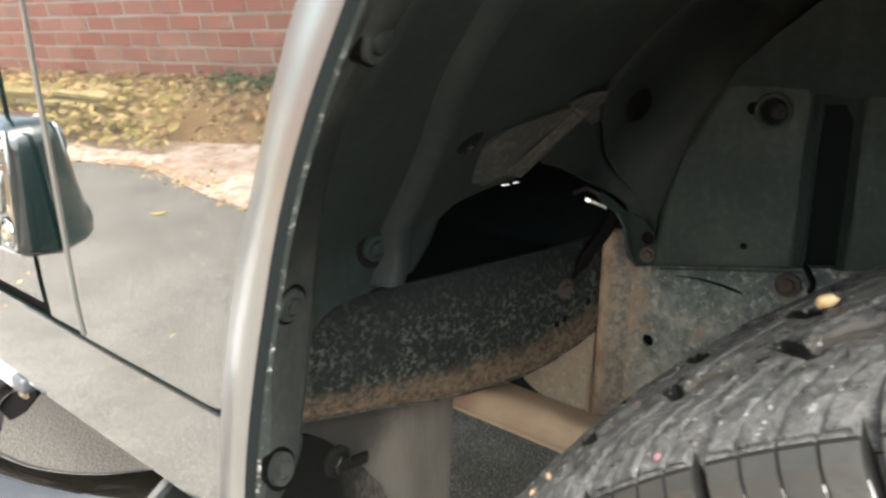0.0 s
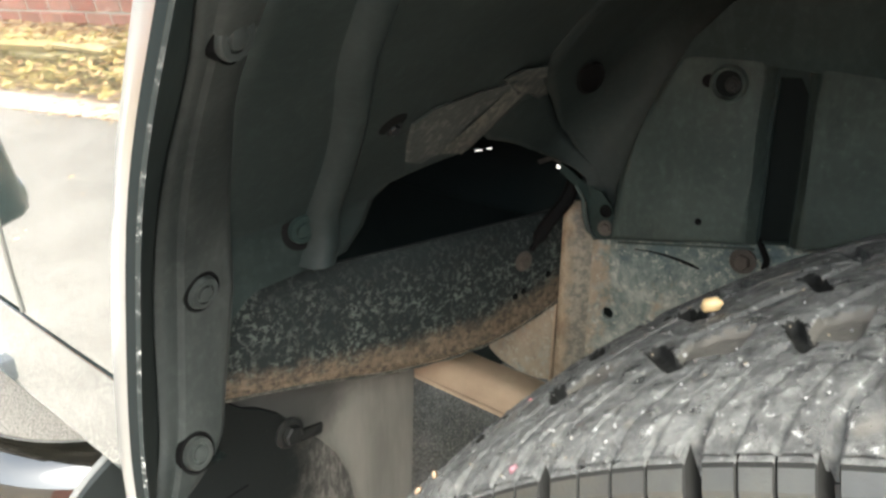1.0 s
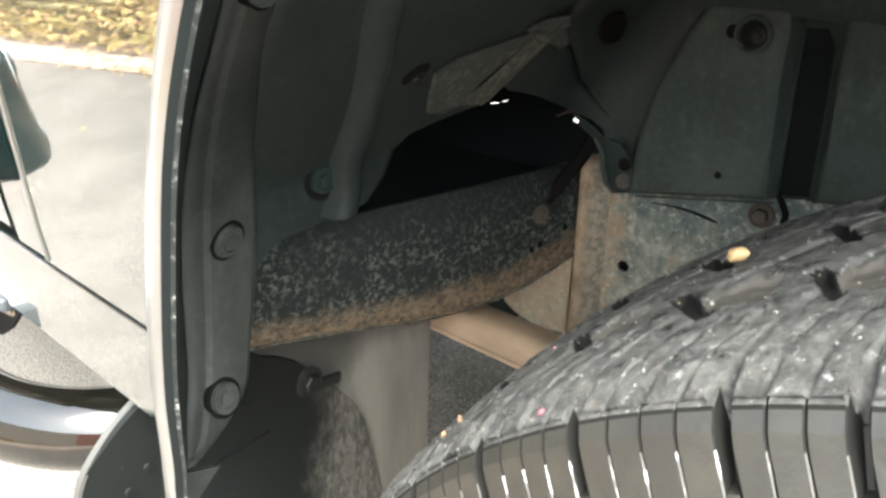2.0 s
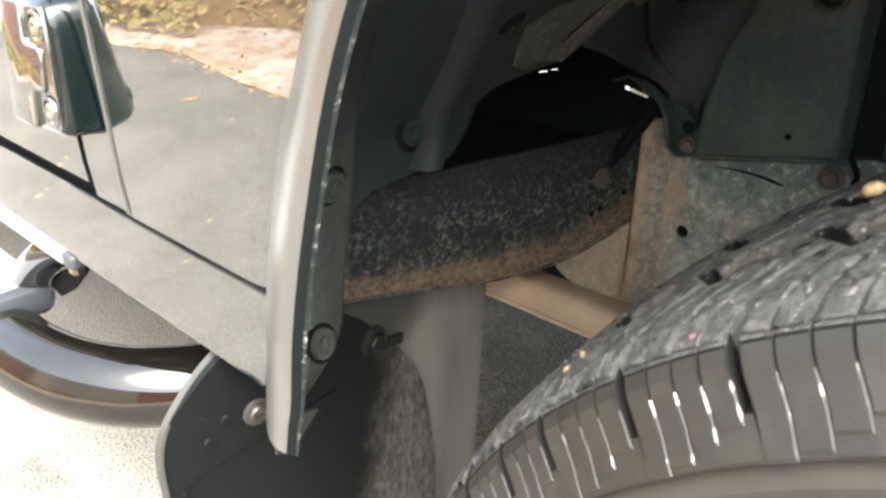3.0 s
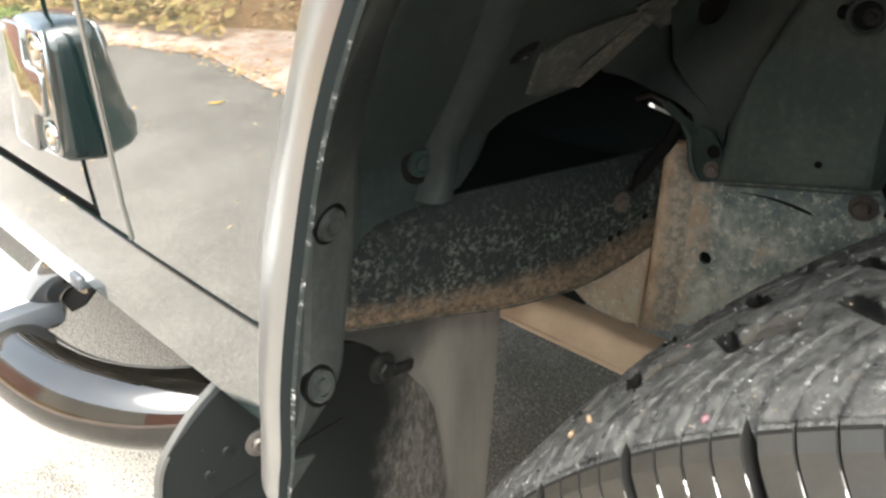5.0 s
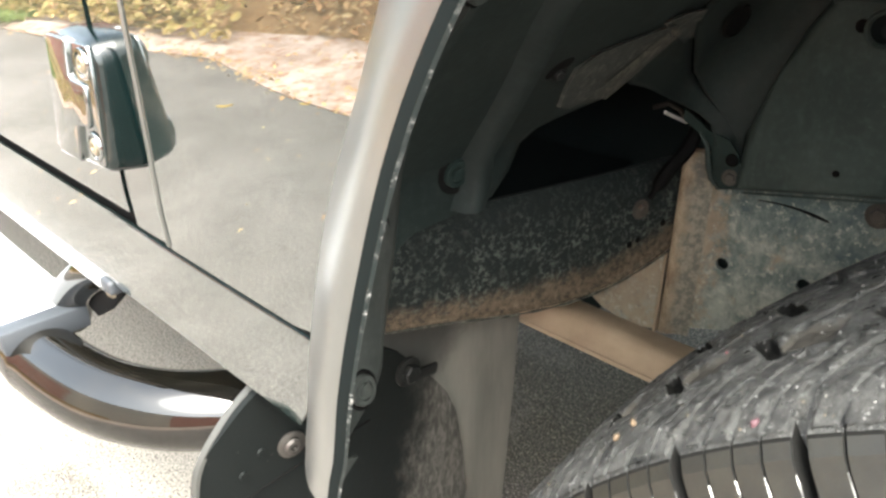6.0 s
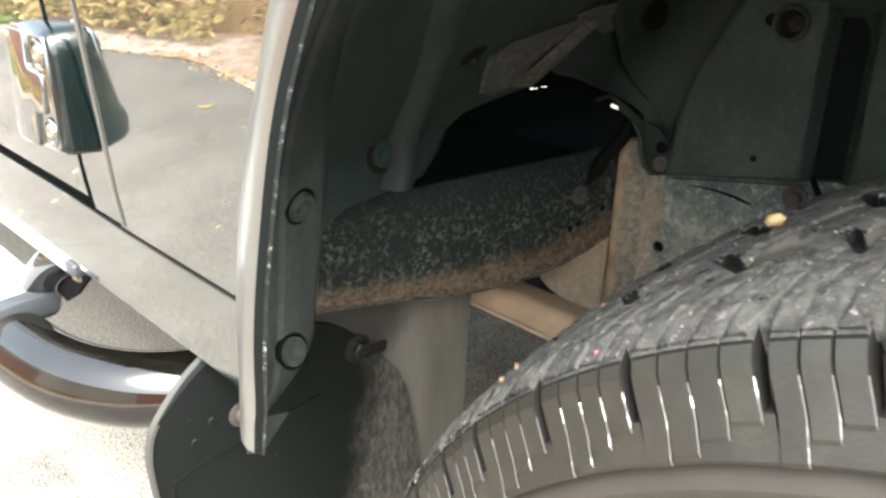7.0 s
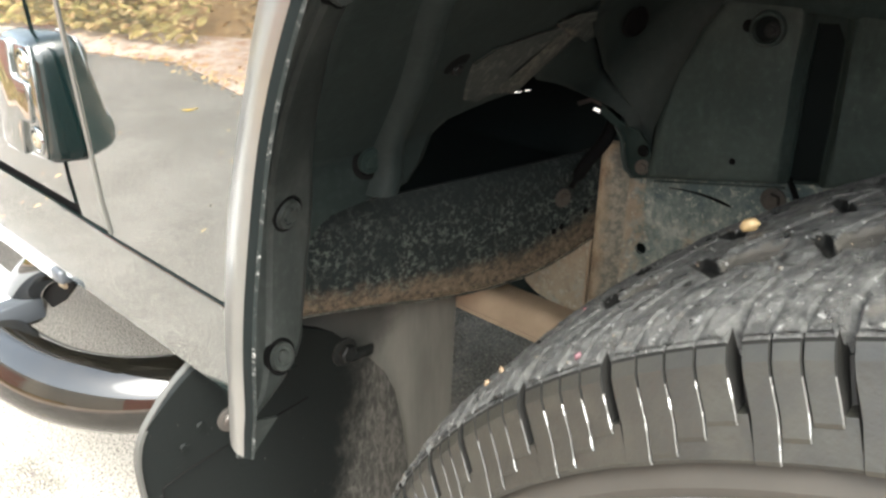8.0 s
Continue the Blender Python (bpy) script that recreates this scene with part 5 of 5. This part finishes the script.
drift = leaf_heap("leaf_drift", 1300, on_edging, 0.020, LITTER, 17, label="yellow and brown leaves drifted against the edging stones")
tagged(drift, category="leaves")
tuft = leaf_heap("dry_grass", 900, on_edging, 0.026, DRY_GRASS, 23, 0.9, label="dry yellow grass growing through the edging stones")
tagged(tuft, category="grass")
loose = leaf_heap("scattered_leaves", 1100, lambda r: (r.uniform(-5.5, -1.5), -1.05 - 1.2 * r.random() ** 1.5, 0.022), 0.012, LITTER, 6, label="scattered brown leaves lying on the path")
tagged(loose, category="leaves")


def shrub_spot(r):
    s, a = r.choice((1.75, 2.05, 2.35)) + r.gauss(0, 0.10), r.random()
    return on_wall(s, 0.20 + r.gauss(0, 0.07), 0.15 + 0.07 * a)


shrub = leaf_heap("low_shrub", 320, shrub_spot, 0.022, SHRUB, 8, 0.6, label="low green shrubs along the foot of the wall")
tagged(shrub, category="shrub")
grass = leaf_heap("grass_patch", 4200, lambda r: (r.uniform(-7.5, -4.55), -0.58 - 1.1 * r.random(), 0.03), 0.035, GRASS, 9, 1.0, label="patch of green and yellow grass beside the drive")
tagged(grass, category="grass")

debris = leaf_heap("drive_debris", 70, lambda r: (r.uniform(-3.6, -0.8), r.uniform(-0.98, 0.0), 0.004), 0.008, LITTER, 14, label="small leaf scraps scattered over the asphalt")
tagged(debris, category="leaves")

fringe = leaf_heap("edge_litter", 420, lambda r: (lambda p: (p[0] + r.gauss(0, 0.03), p[1] + r.gauss(-0.015, 0.028), 0.006))(edge_line[r.randrange(8, 50)]), 0.011, LITTER, 15, label="leaf scraps and grit along the edge of the path")
tagged(fringe, category="leaves")

# low dry-stone edging
rock = thing("stone_edging", (-4.4, -1.15, 0.0), "low dry-stacked yellow sandstone edging", "stone wall", kind="structure")
r2 = random.Random(12)
z = 0.0
for course in range(6):
    s, tall = r2.uniform(-0.45, 0.25) + 0.04 * course, r2.uniform(0.026, 0.048)
    while s < 2.6 - 0.05 * course:
        long = r2.uniform(0.12, 0.60)
        bm = box(-long / 2 + 0.004, long / 2 - 0.004, -0.09, 0.09, 0.002, tall - 0.003, 0.012, 2)
        for v in bm.verts:
            v.co += Vector((r2.uniform(-1, 1), r2.uniform(-1, 1), r2.uniform(-0.7, 0.7))) * 0.011
        m = Matrix.Translation(start + ways * (s + long / 2) + side * (r2.uniform(-0.025, 0.025) + 0.012 * course) + Vector((0, 0, z))) @ Matrix.Rotation(math.atan2(ways.y, ways.x) + r2.uniform(-0.05, 0.05), 4, "Z")
        bmesh.ops.transform(bm, matrix=m, verts=bm.verts)
        part("stone", bm, STONE, rock, "", 40)
        s += long
    z += tall

# leaves on the drive
def single_leaf(name, at, size, turn, label, material=YELLOW_LEAF):
    bm = bmesh.new()
    rows = []
    for u in np.linspace(-1, 1, 7):
        w = 0.27 * math.sqrt(max(0.0, 1 - u * u)) * (1 - 0.25 * u)
        rows.append([(u * size, -w * size, 0.18 * size * u * u + 0.10 * size), (u * size, 0, 0.18 * size * u * u), (u * size, w * size, 0.18 * size * u * u + 0.10 * size)])
    sheet(rows, bm)
    bmesh.ops.transform(bm, matrix=Matrix.Translation(at) @ Matrix.Rotation(turn, 4, "Z"), verts=bm.verts)
    ob = part(name, bm, material, None, label)
    return tagged(ob, category="leaf", group="yellow leaves on the drive")


single_leaf("yellow_leaf", (-2.33, -0.79, 0.003), 0.030, -0.80, "single yellow leaf lying on the asphalt")
single_leaf("yellow_leaf", (-2.085, -0.955, 0.003), 0.022, -0.7, "small yellow leaf at the edge of the path")

# brick wall
COURSE, BRICK_L = 0.083, 0.232
wall = new("wall_brick")
tagged(wall, "red brick garden wall with pale mortar joints", "wall", kind="structure")
ang = math.atan2(along.y, along.x)
WM = Matrix.Translation(WALL_A) @ Matrix.Rotation(ang, 4, "Z")
sgn = 1.0 if (Matrix.Rotation(ang, 3, "Z") @ Vector((0, 1, 0))).dot(out) > 0 else -1.0
# unseen plain stretch, added so that the side step reflects no wall end
bm = box(-7.0, -1.5, -0.115, 0.118, 0.0, 1.62)
bmesh.ops.transform(bm, matrix=WM, verts=bm.verts)
part("wall_end", bm, BRICK, wall, "", 0)
bm = box(-1.5, length, -0.115, 0.115, 0.0, 1.62)
bmesh.ops.transform(bm, matrix=WM, verts=bm.verts)
part("mortar", bm, MORTAR, wall, "", 0)
variants = []
r3 = random.Random(21)
for v in range(4):
    bm = box(0.006, BRICK_L - 0.006, -0.02, 0.02, 0.006, COURSE - 0.006, 0.004, 1)
    for q in bm.verts:
        q.co += Vector((r3.uniform(-1, 1), r3.uniform(-1, 1), r3.uniform(-1, 1))) * 0.0022
    finish(bm, 0)
    data = bpy.data.meshes.new("brick")
    bm.to_mesh(data)
    bm.free()
    data.materials.append(BRICK)
    variants.append(data)
for c in range(2, 16):
    for n in range(0, 21):
        s = 1.05 + n * BRICK_L + (BRICK_L / 2 if c % 2 else 0.0)
        ob = new("brick", r3.choice(variants))
        ob.matrix_basis = WM @ Matrix.Translation((s, sgn * (0.100 + r3.uniform(-0.003, 0.004)), c * COURSE))
        attach(ob, wall)
